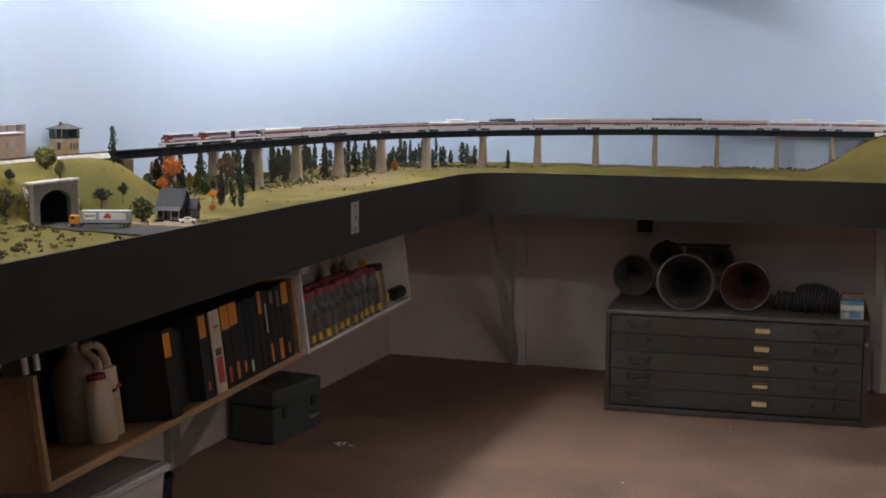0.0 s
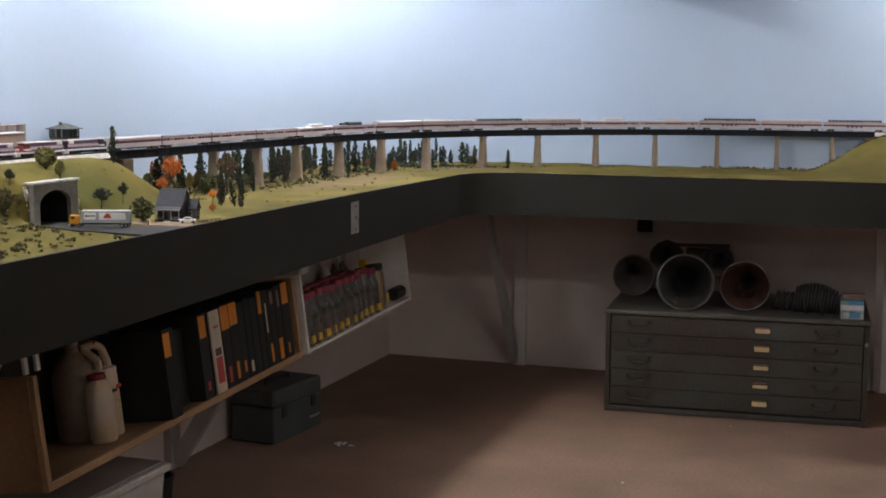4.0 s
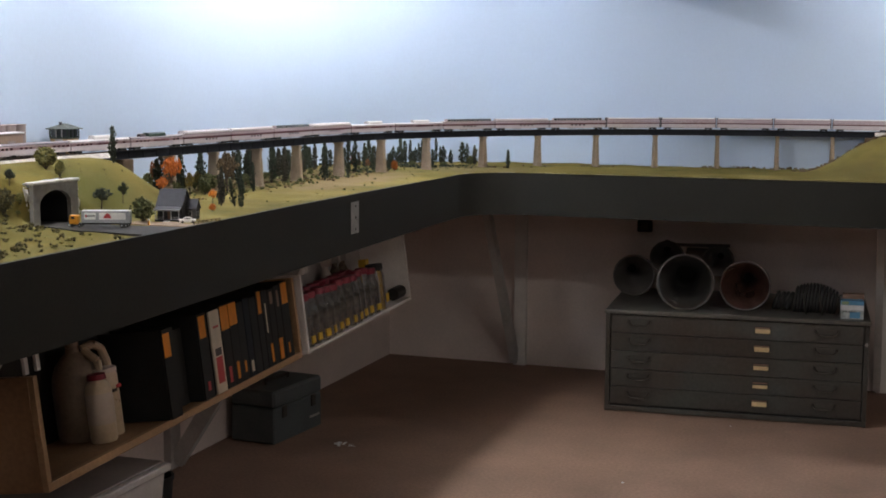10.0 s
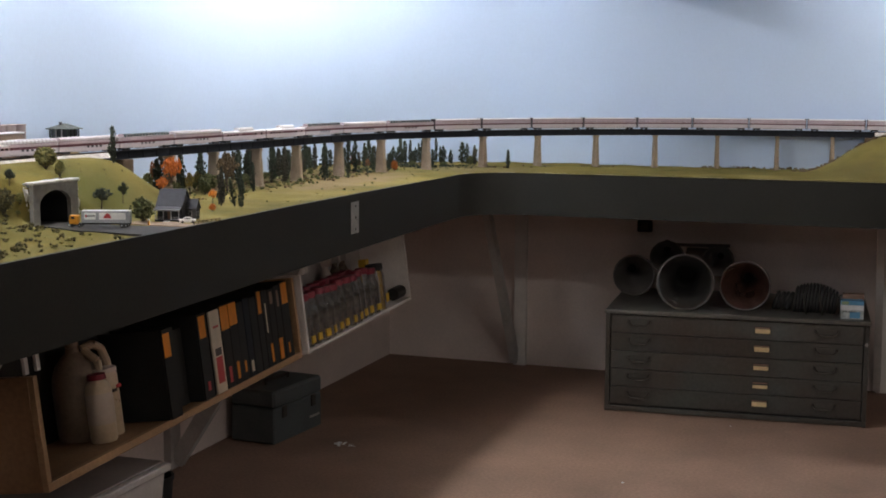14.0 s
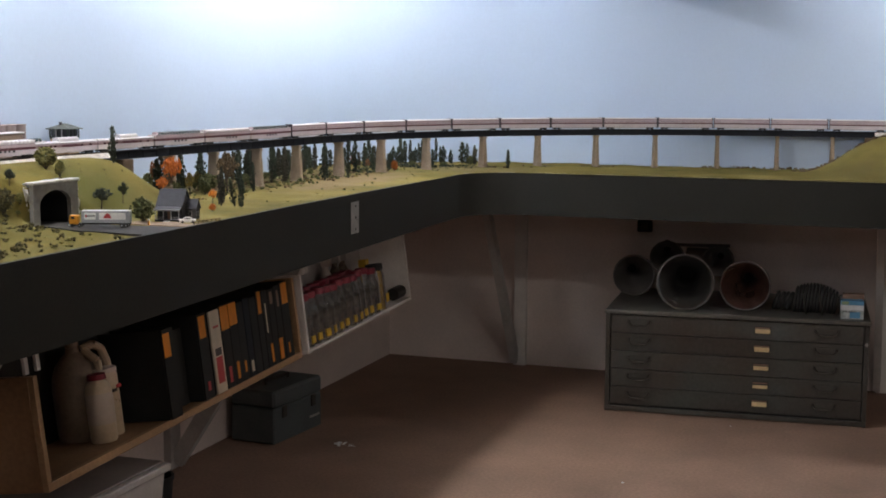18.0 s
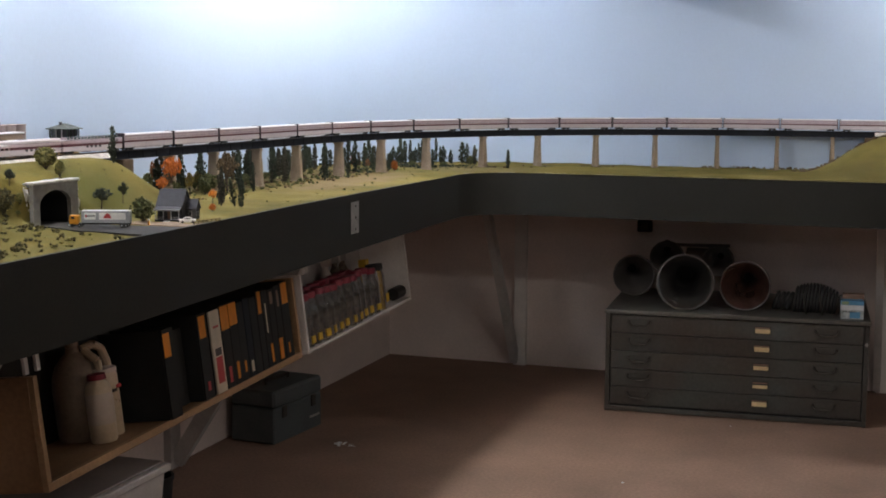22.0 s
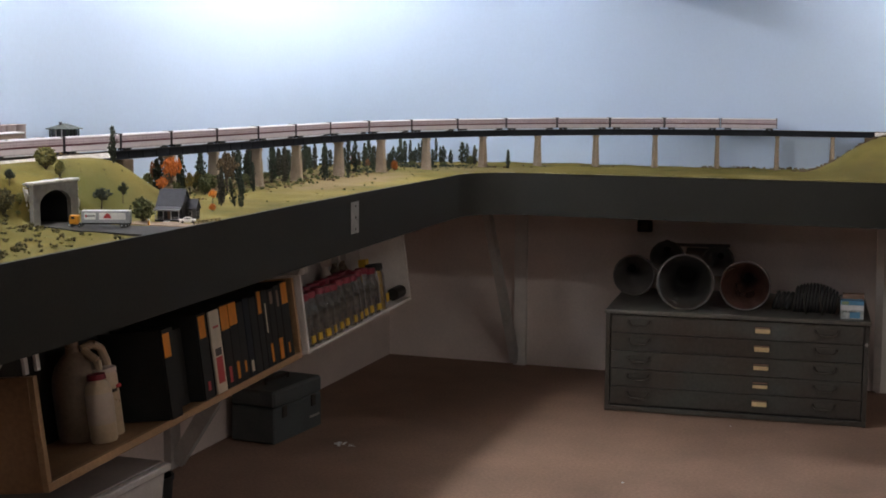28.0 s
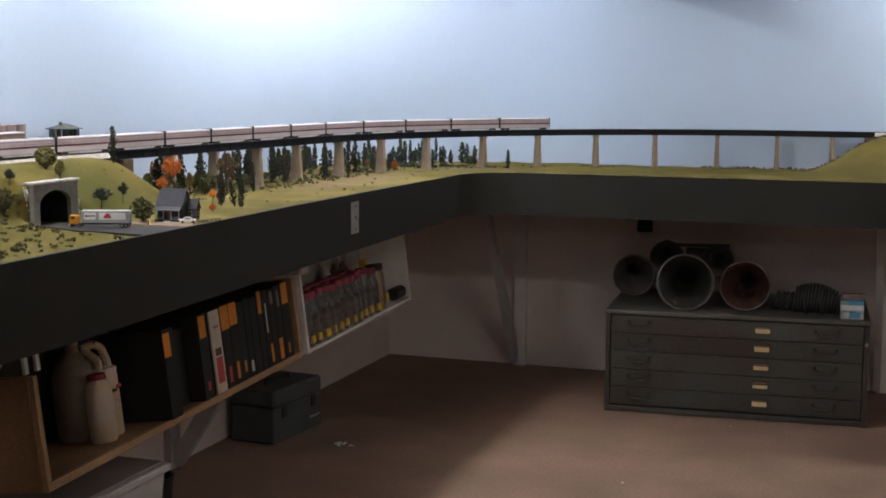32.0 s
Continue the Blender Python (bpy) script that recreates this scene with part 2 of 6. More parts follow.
LEAF_PINE = leafy("brownish_cypress_leaf", (0.058, 0.050, 0.032), (0.024, 0.022, 0.015))
LEAF_RUST = leafy("rust_leaf", (0.26, 0.085, 0.025), (0.10, 0.055, 0.025))
LEAF_OLIVE = leafy("olive_leaf", (0.21, 0.18, 0.055), (0.085, 0.085, 0.024))
LEAF_BROWN = leafy("brown_leaf", (0.155, 0.10, 0.05), (0.065, 0.048, 0.028))
CAR_WHITE = mat("train_white", (0.53, 0.465, 0.48), 0.45, 0, 0.05, 30, 200, 0.04)
CAR_MAUVE = mat("train_pale_mauve", (0.49, 0.385, 0.415), 0.5, 0, 0.08, 30, 200, 0.06)
CAR_ROOF = mat("train_white_roof", (0.66, 0.63, 0.65), 0.4, 0, 0.05, 30, 200, 0.04)
CAR_GREY = mat("train_grey_roof", (0.20, 0.165, 0.19), 0.45, 0.1, 0.1, 30, 200, 0.06)
CAR_PALE = mat("train_pale_roof", (0.52, 0.46, 0.48), 0.45, 0, 0.08, 30, 200, 0.05)
CAR_RED = mat("train_dark_red", (0.095, 0.018, 0.028), 0.45, 0, 0.1, 30, 200, 0.04)
CAR_BRIGHT = mat("train_bright_red", (0.22, 0.024, 0.030), 0.4, 0, 0.08, 30, 200, 0.03)
CAR_PURPLE = mat("train_purple", (0.085, 0.04, 0.085), 0.45, 0, 0.1, 30, 200, 0.04)
CAR_DARK = mat("train_dark_end", (0.035, 0.025, 0.033), 0.6, 0, 0.15, 30, 200, 0.1)
CAR_BLACK = mat("train_underframe", (0.015, 0.015, 0.017), 0.6, 0.2, 0.2, 60, 250, 0.1)
CAR_ROSE = mat("train_rose_band", (0.30, 0.19, 0.205), 0.45, 0, 0.08, 30, 200, 0.04)
CAR_PANE = mat("train_maroon_pane", (0.045, 0.012, 0.018), 0.25, 0, 0.1, 30, 200, 0.0)
DOME = mat("dark_dome_glass", (0.03, 0.045, 0.045), 0.12, 0, 0.1, 30, 100, 0)
DOME_G = mat("green_dome_glass", (0.055, 0.08, 0.07), 0.12, 0, 0.1, 30, 100, 0)


# ---------------------------------------------------------------- mesh tools
class Shape:
    """Vertices and faces gathered for one mesh."""

    def __init__(self):
        self.v, self.f = [], []

    def add(self, verts, faces, m=None):
        n = len(self.v)
        self.v += [tuple(m @ Vector(p)) for p in verts] if m else [tuple(p) for p in verts]
        self.f += [tuple(i + n for i in f) for f in faces]
        return self

    def box(self, x0, x1, y0, y1, z0, z1, c=0.0, m=None):
        """A box between the limits; c rounds its edges with a chamfer."""
        if c <= 0:
            vs = [(x, y, z) for x in (x0, x1) for y in (y0, y1) for z in (z0, z1)]
            return self.add(vs, [(0, 1, 3, 2), (4, 6, 7, 5), (0, 4, 5, 1), (2, 3, 7, 6), (0, 2, 6, 4), (1, 5, 7, 3)], m)
        c = min(c, (x1 - x0) * 0.45, (y1 - y0) * 0.45, (z1 - z0) * 0.45)
        vs, ix = [], {}
        for a in (0, 1):
            for b in (0, 1):
                for d in (0, 1):
                    p = [(x0, x1)[a], (y0, y1)[b], (z0, z1)[d]]
                    s = [1 - 2 * a, 1 - 2 * b, 1 - 2 * d]
                    for k in range(3):
                        ix[a, b, d, k] = len(vs)
                        vs.append(tuple(p[j] + (0 if j == k else s[j] * c) for j in range(3)))
        fs = []
        for k in range(3):
            i, j = [q for q in range(3) if q != k]
            for e in (0, 1):
                loop = []
                for p, q in ((0, 0), (1, 0), (1, 1), (0, 1)):
                    key = [0, 0, 0]
                    key[k], key[i], key[j] = e, p, q
                    loop.append(ix[(*key, k)])
                fs.append(tuple(loop))
        for k in range(3):
            i, j = [q for q in range(3) if q != k]
            for p in (0, 1):
                for q in (0, 1):
                    a, b = [0, 0, 0], [0, 0, 0]
                    a[i], a[j], b[i], b[j], b[k] = p, q, p, q, 1
                    fs.append((ix[(*a, i)], ix[(*b, i)], ix[(*b, j)], ix[(*a, j)]))
        for a in (0, 1):
            for b in (0, 1):
                for d in (0, 1):
                    fs.append(tuple(ix[a, b, d, k] for k in range(3)))
        return self.add(vs, fs, m)

    def tube(self, p, q, r0, r1=None, n=10, caps=True, m=None):
        r1 = r0 if r1 is None else r1
        p, q = Vector(p), Vector(q)
        d = (q - p).normalized()
        a = d.orthogonal().normalized()
        b = d.cross(a)
        vs = []
        for c, r in ((p, r0), (q, r1)):
            vs += [tuple(c + (a * math.cos(t) + b * math.sin(t)) * r) for t in (2 * math.pi * i / n for i in range(n))]
        fs = [(i, (i + 1) % n, n + (i + 1) % n, n + i) for i in range(n)]
        if caps:
            fs += [tuple(reversed(range(n))), tuple(range(n, 2 * n))]
        return self.add(vs, fs, m)

    def lathe(self, profile, n=20, m=None, close=False):
        """Turns (radius, height) pairs round the z axis."""
        vs = [(r * math.cos(2 * math.pi * i / n), r * math.sin(2 * math.pi * i / n), z) for r, z in profile for i in range(n)]
        fs = [(k * n + i, k * n + (i + 1) % n, (k + 1) * n + (i + 1) % n, (k + 1) * n + i) for k in range(len(profile) - 1) for i in range(n)]
        if close:
            fs += [tuple(reversed(range(n))), tuple(range((len(profile) - 1) * n, len(profile) * n))]
        return self.add(vs, fs, m)

    def extrude(self, outline, x0, x1, m=None):
        """An outline of (y, z) pairs drawn out along x."""
        n = len(outline)
        vs = [(x0, y, z) for y, z in outline] + [(x1, y, z) for y, z in outline]
        fs = [(i, (i + 1) % n, n + (i + 1) % n, n + i) for i in range(n)] + [tuple(reversed(range(n))), tuple(range(n, 2 * n))]
        return self.add(vs, fs, m)

    def sweep(self, rows, closed=False):
        """Joins rows of points, each row a section."""
        n = len(rows[0])
        vs = [p for r in rows for p in r]
        fs = []
        for k in range(len(rows) - 1):
            for i in range(n if closed else n - 1):
                j = (i + 1) % n
                fs.append((k * n + i, k * n + j, (k + 1) * n + j, (k + 1) * n + i))
        if closed:
            fs += [tuple(reversed(range(n))), tuple(range((len(rows) - 1) * n, len(rows) * n))]
        return self.add(vs, fs)

    def mesh(self, name, material, smooth=False):
        me = bpy.data.meshes.new(name)
        me.from_pydata(self.v, [], self.f)
        bm = bmesh.new()
        bm.from_mesh(me)
        bmesh.ops.recalc_face_normals(bm, faces=bm.faces)
        if smooth:
            for f in bm.faces:
                f.smooth = True
            for e in bm.edges:
                if len(e.link_faces) == 2 and e.calc_face_angle(0) > 0.7:
                    e.smooth = False
        bm.to_mesh(me)
        bm.free()
        me.materials.append(material)
        return me


def part(name, shape, material, parent=None, label="", smooth=False):
    ob = new(name, shape.mesh(name, material, smooth))
    ob.parent = parent
    if label:
        tagged(ob, label)
    return ob


def thing(name, m, label, category, group="", kind=""):
    ob = new(name)
    ob.empty_display_size = 0.05
    ob.matrix_basis = m
    return tagged(ob, label, category, group, kind)


def sm(a, b, x):
    t = min(1.0, max(0.0, (x - a) / (b - a)))
    return t * t * (3 - 2 * t)


# ---------------------------------------------------------------- plan, in metres
WEST, NORTH, EAST, SOUTH, TOP = -2.926, 7.356, 3.55, -2.75, 2.52
EDGE_X, EDGE_Y, BEND = -2.05, 6.274, 0.25
DECK, SKIRT = 1.186, 0.98
RAIL_Z, ROAD_Z = 1.3745, 1.364


def room():
    t = 0.1
    tagged(part("floor", Shape().box(WEST - t, EAST + t, SOUTH - t, NORTH + t, -0.1, 0), FLOOR), "dusty brown concrete floor", "floor", kind="structure")
    tagged(part("ceiling", Shape().box(WEST - t, EAST + t, SOUTH - t, NORTH + t, TOP, TOP + 0.1), CEIL), "plain white ceiling", "ceiling", kind="structure")
    for name, b in (("wall_west", (WEST - t, WEST, SOUTH, NORTH)), ("wall_east", (EAST, EAST + t, SOUTH, NORTH)),
                    ("wall_north", (WEST - t, EAST + t, NORTH, NORTH + t)), ("wall_south", (WEST - t, EAST + t, SOUTH - t, SOUTH))):
        tagged(part(name, Shape().box(*b, 0, TOP), WALL), "off-white painted basement wall", "wall", kind="structure")


COVE = 0.90


def glow(name, strength):
    m = bpy.data.materials.new(name)
    m.use_nodes = True
    bsdf = m.node_tree.nodes["Principled BSDF"]
    bsdf.inputs["Base Color"].default_value = (0.8, 0.8, 0.8, 1)
    bsdf.inputs["Emission Color"].default_value = (0.97, 0.97, 0.97, 1)
    bsdf.inputs["Emission Strength"].default_value = strength
    return m


def tube_lights():
    r = 0.016
    for (x0, y0), (x1, y1), z, watts in TUBES:
        d = Vector((x1 - x0, y1 - y0, 0))
        m = Matrix.Translation((x0, y0, z)) @ Matrix.Rotation(math.atan2(d.y, d.x), 4, "Z")
        ob = thing("tube_light", m, "white batten with two bare glowing fluorescent tubes below the ceiling", "strip light", "strip lights over the layout")
        n = d.length
        part("channel", Shape().box(-0.03, n + 0.03, -0.035, 0.035, 0.045, TOP - z - 0.003, 0.003), CEIL, ob, "white metal channel")
        lit = glow("lit_tube", watts / 2 / (math.pi * 2 * math.pi * r * n))
        for v in (-0.032, 0.032):
            part("tube", Shape().tube((0, v, 0), (n, v, 0), r, n=10), lit, ob, "bare glowing tube")
        for u in (-0.012, n + 0.012):
            part("tube_holder", Shape().box(u - 0.011, u + 0.011, -0.062, 0.062, -0.02, 0.045, 0.002), CEIL, ob)


def back_line():
    """The backdrop's plan from south-west round the coved corner to the north-east."""
    g = 0.006
    pts = [(WEST + g, y) for y in np.linspace(SOUTH + 0.01, NORTH - COVE, 30)]
    cx, cy = WEST + COVE, NORTH - COVE
    pts += [(cx - (COVE - g) * math.cos(a), cy + (COVE - g) * math.sin(a)) for a in np.linspace(0, math.pi / 2, 40)[1:]]
    pts += [(x, NORTH - g) for x in np.linspace(cx, EAST - 0.01, 30)[1:]]
    return pts


def backdrop():
    rows = [[(x, y, DECK - 0.06), (x, y, TOP - 0.002)] for x, y in back_line()]
    # invented box above the view, placed to throw a dark wedge on the sky
    tagged(part("ceiling_duct", Shape().box(-1.66, -1.50, 5.6, NORTH - 0.01, 2.185, TOP, 0.004), CEIL), "unseen box under the ceiling, added to shade the backdrop", "duct", kind="structure")
    tagged(part("backdrop", Shape().sweep(rows), SKY, smooth=True), "pale blue painted sky backdrop, coved in the corner", "backdrop", kind="structure")


def terrain(x, y):
    """Height of the modelled ground."""
    xt = -2.72 + 0.105 * (max(y, 3.0) - 4)
    k = 1 - sm(3.93, 4.29, y)
    q = sm(3.30, 3.36, y) * (1 - sm(3.57, 3.64, y))
    p = 1 - sm(0.03, 0.34, x - xt - 0.05)
    pp = 0 if x > -2.49 else 1 - sm(0.0, 0.62, x - xt - 0.05)
    lf = 1 - sm(2.9, 3.36, y)
    pl = 1 - sm(0.05, 0.60, x - xt - 0.05)
    h = p * (1 - q) + pp * q
    h = h * (1 - lf) + pl * lf
    z = DECK + (ROAD_Z - DECK) * k * h
    g = 0
    if y > 6.2:
        g = sm(-0.56, -0.13, x) * sm(6.45, 7.05, y)
        z += (ROAD_Z - DECK) * g - 0.018 * sm(6.7, 7.2, y) * (1 - g)
    rough = 0.006 * noise.noise((x * 9, y * 9, 0.3)) + 0.002 * noise.noise((x * 40, y * 40, 2.3))
    flat = (1 - sm(0.05, 0.1, abs(y - 3.43))) if x > -2.6 else 0
    near = min(1, max(0, (-x + EDGE_X) / 0.06)) if y < 6 else min(1, max(0, (y - EDGE_Y) / 0.06))
    on_track = 1 - sm(0.03, 0.08, abs(x - xt)) if y < 4.1 else 0
    return z + rough * (1 - flat) * (0.3 + 0.7 * near) * (1 - on_track)


def edge_line(n_bend=16):
    """The fascia's plan."""
    pts = [(EDGE_X, y) for y in np.linspace(SOUTH + 0.9, 2.4, 12)] + [(EDGE_X, y) for y in np.linspace(2.4, EDGE_Y - BEND, 280)[1:]]
    cx, cy = EDGE_X + BEND, EDGE_Y - BEND
    pts += [(cx - BEND * math.cos(a), cy + BEND * math.sin(a)) for a in np.linspace(0, math.pi / 2, n_bend * 3)[1:]]
    pts += [(x, EDGE_Y) for x in np.linspace(cx, 0.4, 170)[1:]] + [(x, EDGE_Y) for x in np.linspace(0.4, 2.66, 12)[1:]]
    return pts


def far_line():
    """For each point of the fascia the point of the backdrop that it faces; round the bend they run through the cove at even steps."""
    e = edge_line()
    y0, x1 = EDGE_Y - BEND, EDGE_X + BEND
    cx, cy = WEST + COVE, NORTH - COVE
    route = [(WEST, y0)] + [(WEST, y0 + (cy - y0) * k / 6) for k in range(1, 6)]
    route += [(cx - COVE * math.cos(a), cy + COVE * math.sin(a)) for a in np.linspace(0, math.pi / 2, 40)]
    route += [(cx + (x1 - cx) * k / 6, NORTH) for k in range(1, 7)]
    run = [0.0]
    for p, q in zip(route, route[1:]):
        run.append(run[-1] + math.hypot(q[0] - p[0], q[1] - p[1]))
    out = []
    for x, y in e:
        if x < EDGE_X + 1e-6:
            out.append((WEST, y))
        elif x > x1 - 1e-6:
            out.append((x, NORTH))
        else:
            d = math.atan2(y - y0, x1 - x) / (math.pi / 2) * run[-1]
            out.append((float(np.interp(d, run, [p[0] for p in route])), float(np.interp(d, run, [p[1] for p in route]))))
    return out


def ground():
    e, f = edge_line(), far_line()
    m = 64
    rows = []
    for (x0, y0), (x1, y1) in zip(e, f):
        row = []
        for j in range(m + 1):
            u = j / m
            x, y = x0 + (x1 - x0) * u, y0 + (y1 - y0) * u
            row.append((x, y, terrain(x, y)))
        rows.append(row)
    s = Shape()
    n = m + 1
    s.v = [p for r in rows for p in r]
    for k in range(len(rows) - 1):
        for j in range(m):
            q = [s.v[i] for i in (k * n + j, k * n + j + 1, (k + 1) * n + j + 1, (k + 1) * n + j)]
            x, y = sum(p[0] for p in q) / 4, sum(p[1] for p in q) / 4
            if -2.53 < x < -2.472 and 3.375 < y < 3.585:
                continue
            s.f.append((k * n + j, k * n + j + 1, (k + 1) * n + j + 1, (k + 1) * n + j))
    tagged(part("ground", s, GRASS, smooth=True), "model railway ground with yellow-green flocked grass", "ground", kind="structure")
    def low_edge(y):
        return 0.95 + (SKIRT - 0.95) * min(1, max(0, (y - 3.0) / 2.7))

    def top_edge(y):
        return DECK + 0.0065 - 0.0085 * sm(4.3, 6.25, y)

    rim = [[(x, y, low_edge(y)), (x, y, top_edge(y)), (x + a, y + b, top_edge(y)), (x + a, y + b, low_edge(y))] for (x, y), (a, b) in zip(e, normals(e, -0.014))]
    tagged(part("fascia", Shape().sweep(rim, True), BLACK, smooth=True), "matt black curved fascia board of the layout", "fascia", kind="structure")
    low = Shape().sweep([[(x - 0.02 if y < 6 else x, y + (0.02 if y >= 6 else 0), 1.10), (a, b, 1.10)] for (x, y), (a, b) in zip(e, f)])
    tagged(part("deck_underside", low, PLY), "bare plywood underside of the layout", "deck", kind="structure")
    for name, b in (("deck_east", (2.66, EAST, 1.6, NORTH)), ("deck_south", (WEST, 1.9, SOUTH, SOUTH + 0.9))):
        tagged(part(name, Shape().box(*b, SKIRT, DECK - 0.004, 0.004), BLACK), "plain black bench that carries the line on", "bench", kind="structure")


def normals(pts, d):
    out = []
    for i in range(len(pts)):
        a, b = Vector(pts[max(0, i - 1)]), Vector(pts[min(len(pts) - 1, i + 1)])
        t = (b - a).normalized()
        out.append((t.y * d, -t.x * d))
    return out


# ---------------------------------------------------------------- the line of the track
HEAD = radians(6)


def track_at(s):
    """Place and heading (from north towards east) s metres along the line; 0 lies on the west hill."""
    if s < -0.55:
        r, a = 3.0, HEAD
        px, py = -2.72 - 0.55 * math.sin(a), 4 - 0.55 * math.cos(a)
        u = -0.55 - s
        if u < r * a:
            h = a - u / r
            cx, cy = px - r * math.cos(a), py + r * math.sin(a)
            return cx + r * math.cos(h), cy - r * math.sin(h), h
        cx, cy = px - r * math.cos(a), py + r * math.sin(a)
        x, y = cx + r, cy
        u -= r * a
        run = y + 1.35
        if u < run:
            return x, y - u, 0.0
        u -= run
        if u < math.pi / 2:
            return x + 1 - math.cos(u), -1.35 - math.sin(u), -u
        return x + 1 + u - math.pi / 2, -2.35, -math.pi / 2
    if s < 1.5073:
        return -2.72 + s * math.sin(HEAD), 4 + s * math.cos(HEAD), HEAD
    u = s - 1.5073
    arc = 2.0 * (math.pi / 2 - HEAD)
    if u < arc:
        h = HEAD + u / 2.0
        return -0.5734 - 2 * math.cos(h), 5.29 + 2 * math.sin(h), h
    u -= arc
    if u < 2.7734:
        return -0.5734 + u, 7.29, math.pi / 2
    u -= 2.7734
    if u < 1.1 * math.pi / 2:
        h = u / 1.1
        return 2.2 + 1.1 * math.sin(h), 6.19 + 1.1 * math.cos(h), math.pi / 2 + h
    return 3.3, 6.19 - (u - 1.1 * math.pi / 2), math.pi


def along(s, side, z):
    x, y, h = track_at(s)
    return (x + side * math.cos(h), y - side * math.sin(h), z)


def steps(a, b, d):
    return np.linspace(a, b, max(2, int(abs(b - a) / d) + 1))


S_WEST, S_EAST = 0.09, 4.80


def bridge():
    """Plate girder viaduct on tapered piers."""
    via = thing("viaduct", pose(0, 0, 0), "long curved dark girder viaduct on tan concrete piers", "bridge")
    w = 0.019
    for side in (-1, 1):
        rows = []
        for s in steps(S_WEST, S_EAST, 0.04):
            a, b = side * w, side * (w - 0.003)
            rows.append([along(s, a, 1.345), along(s, a, 1.3725), along(s, b, 1.3725), along(s, b, 1.345)])
        part("girder", Shape().sweep(rows, True), GIRDER, via, "dark plate girder")
        for z0, z1, x in ((1.3438, 1.3465, 0.0035), (1.371, 1.3745, 0.0035)):
            rows = []
            for s in steps(S_WEST, S_EAST, 0.04):
                a, b = side * (w + x), side * (w - 0.005)
                rows.append([along(s, a, z0), along(s, a, z1), along(s, b, z1), along(s, b, z0)])
            part("flange", Shape().sweep(rows, True), GIRDER, via)
    rows = [[along(s, -w, 1.366), along(s, -w, 1.3705), along(s, w, 1.3705), along(s, w, 1.366)] for s in steps(S_WEST, S_EAST, 0.04)]
    part("deck", Shape().sweep(rows, True), GIRDER, via)
    web = Shape().box(-0.0012, 0.0012, 0, 0.0022, 1.3465, 1.371).mesh("stiffener", GIRDER)
    for s in steps(S_WEST + 0.03, S_EAST - 0.03, 0.08):
        x, y, h = track_at(s)
        ob = new("stiffener", web)
        ob.parent = via
        ob.matrix_basis = Matrix.Translation((x, y, 0)) @ Matrix.Rotation(-h, 4, "Z") @ pose(w, 0, 0, 0, 0, -90)
    sections = [0.464, 0.752, 1.063, 1.377, 1.729, 2.041, 2.345, 2.698, 3.021, 3.349, 3.672, 4.001, 4.311, 4.592]
    for s in sections:
        x, y, h = track_at(s)
        z0 = terrain(x, y) - 0.012
        sh = Shape()
        top, low = (0.0195, 0.0085), (0.0275, 0.0125)
        secs = [(low[0] + 0.003, low[1] + 0.003, z0), (low[0] + 0.003, low[1] + 0.003, z0 + 0.016), (low[0], low[1], z0 + 0.017),
                (top[0], top[1], 1.332), (top[0] + 0.003, top[1] + 0.003, 1.333), (top[0] + 0.003, top[1] + 0.003, 1.3435)]
        sh.sweep([[(-a, -b, z), (-a * 0.86, -b, z), (a * 0.86, -b, z), (a, -b * 0.6, z), (a, b * 0.6, z), (a * 0.86, b, z), (-a * 0.86, b, z), (-a, b * 0.6, z)] for a, b, z in secs], True)
        ob = part("pier", sh, PIER, via)
        ob.matrix_basis = Matrix.Translation((x, y, 0)) @ Matrix.Rotation(-h, 4, "Z")
    for s, z in ((S_WEST + 0.09, 1.2), (S_EAST - 0.02, 1.25)):
        x, y, h = track_at(s)
        sh = Shape().box(-0.032, 0.032, -0.03, 0.03, min(z, terrain(x, y) - 0.02), 1.343, 0.002)
        ob = part("abutment", sh, FENCE, via, "dark brown bridge abutment")
        ob.matrix_basis = Matrix.Translation((x, y, 0)) @ Matrix.Rotation(-h, 4, "Z")


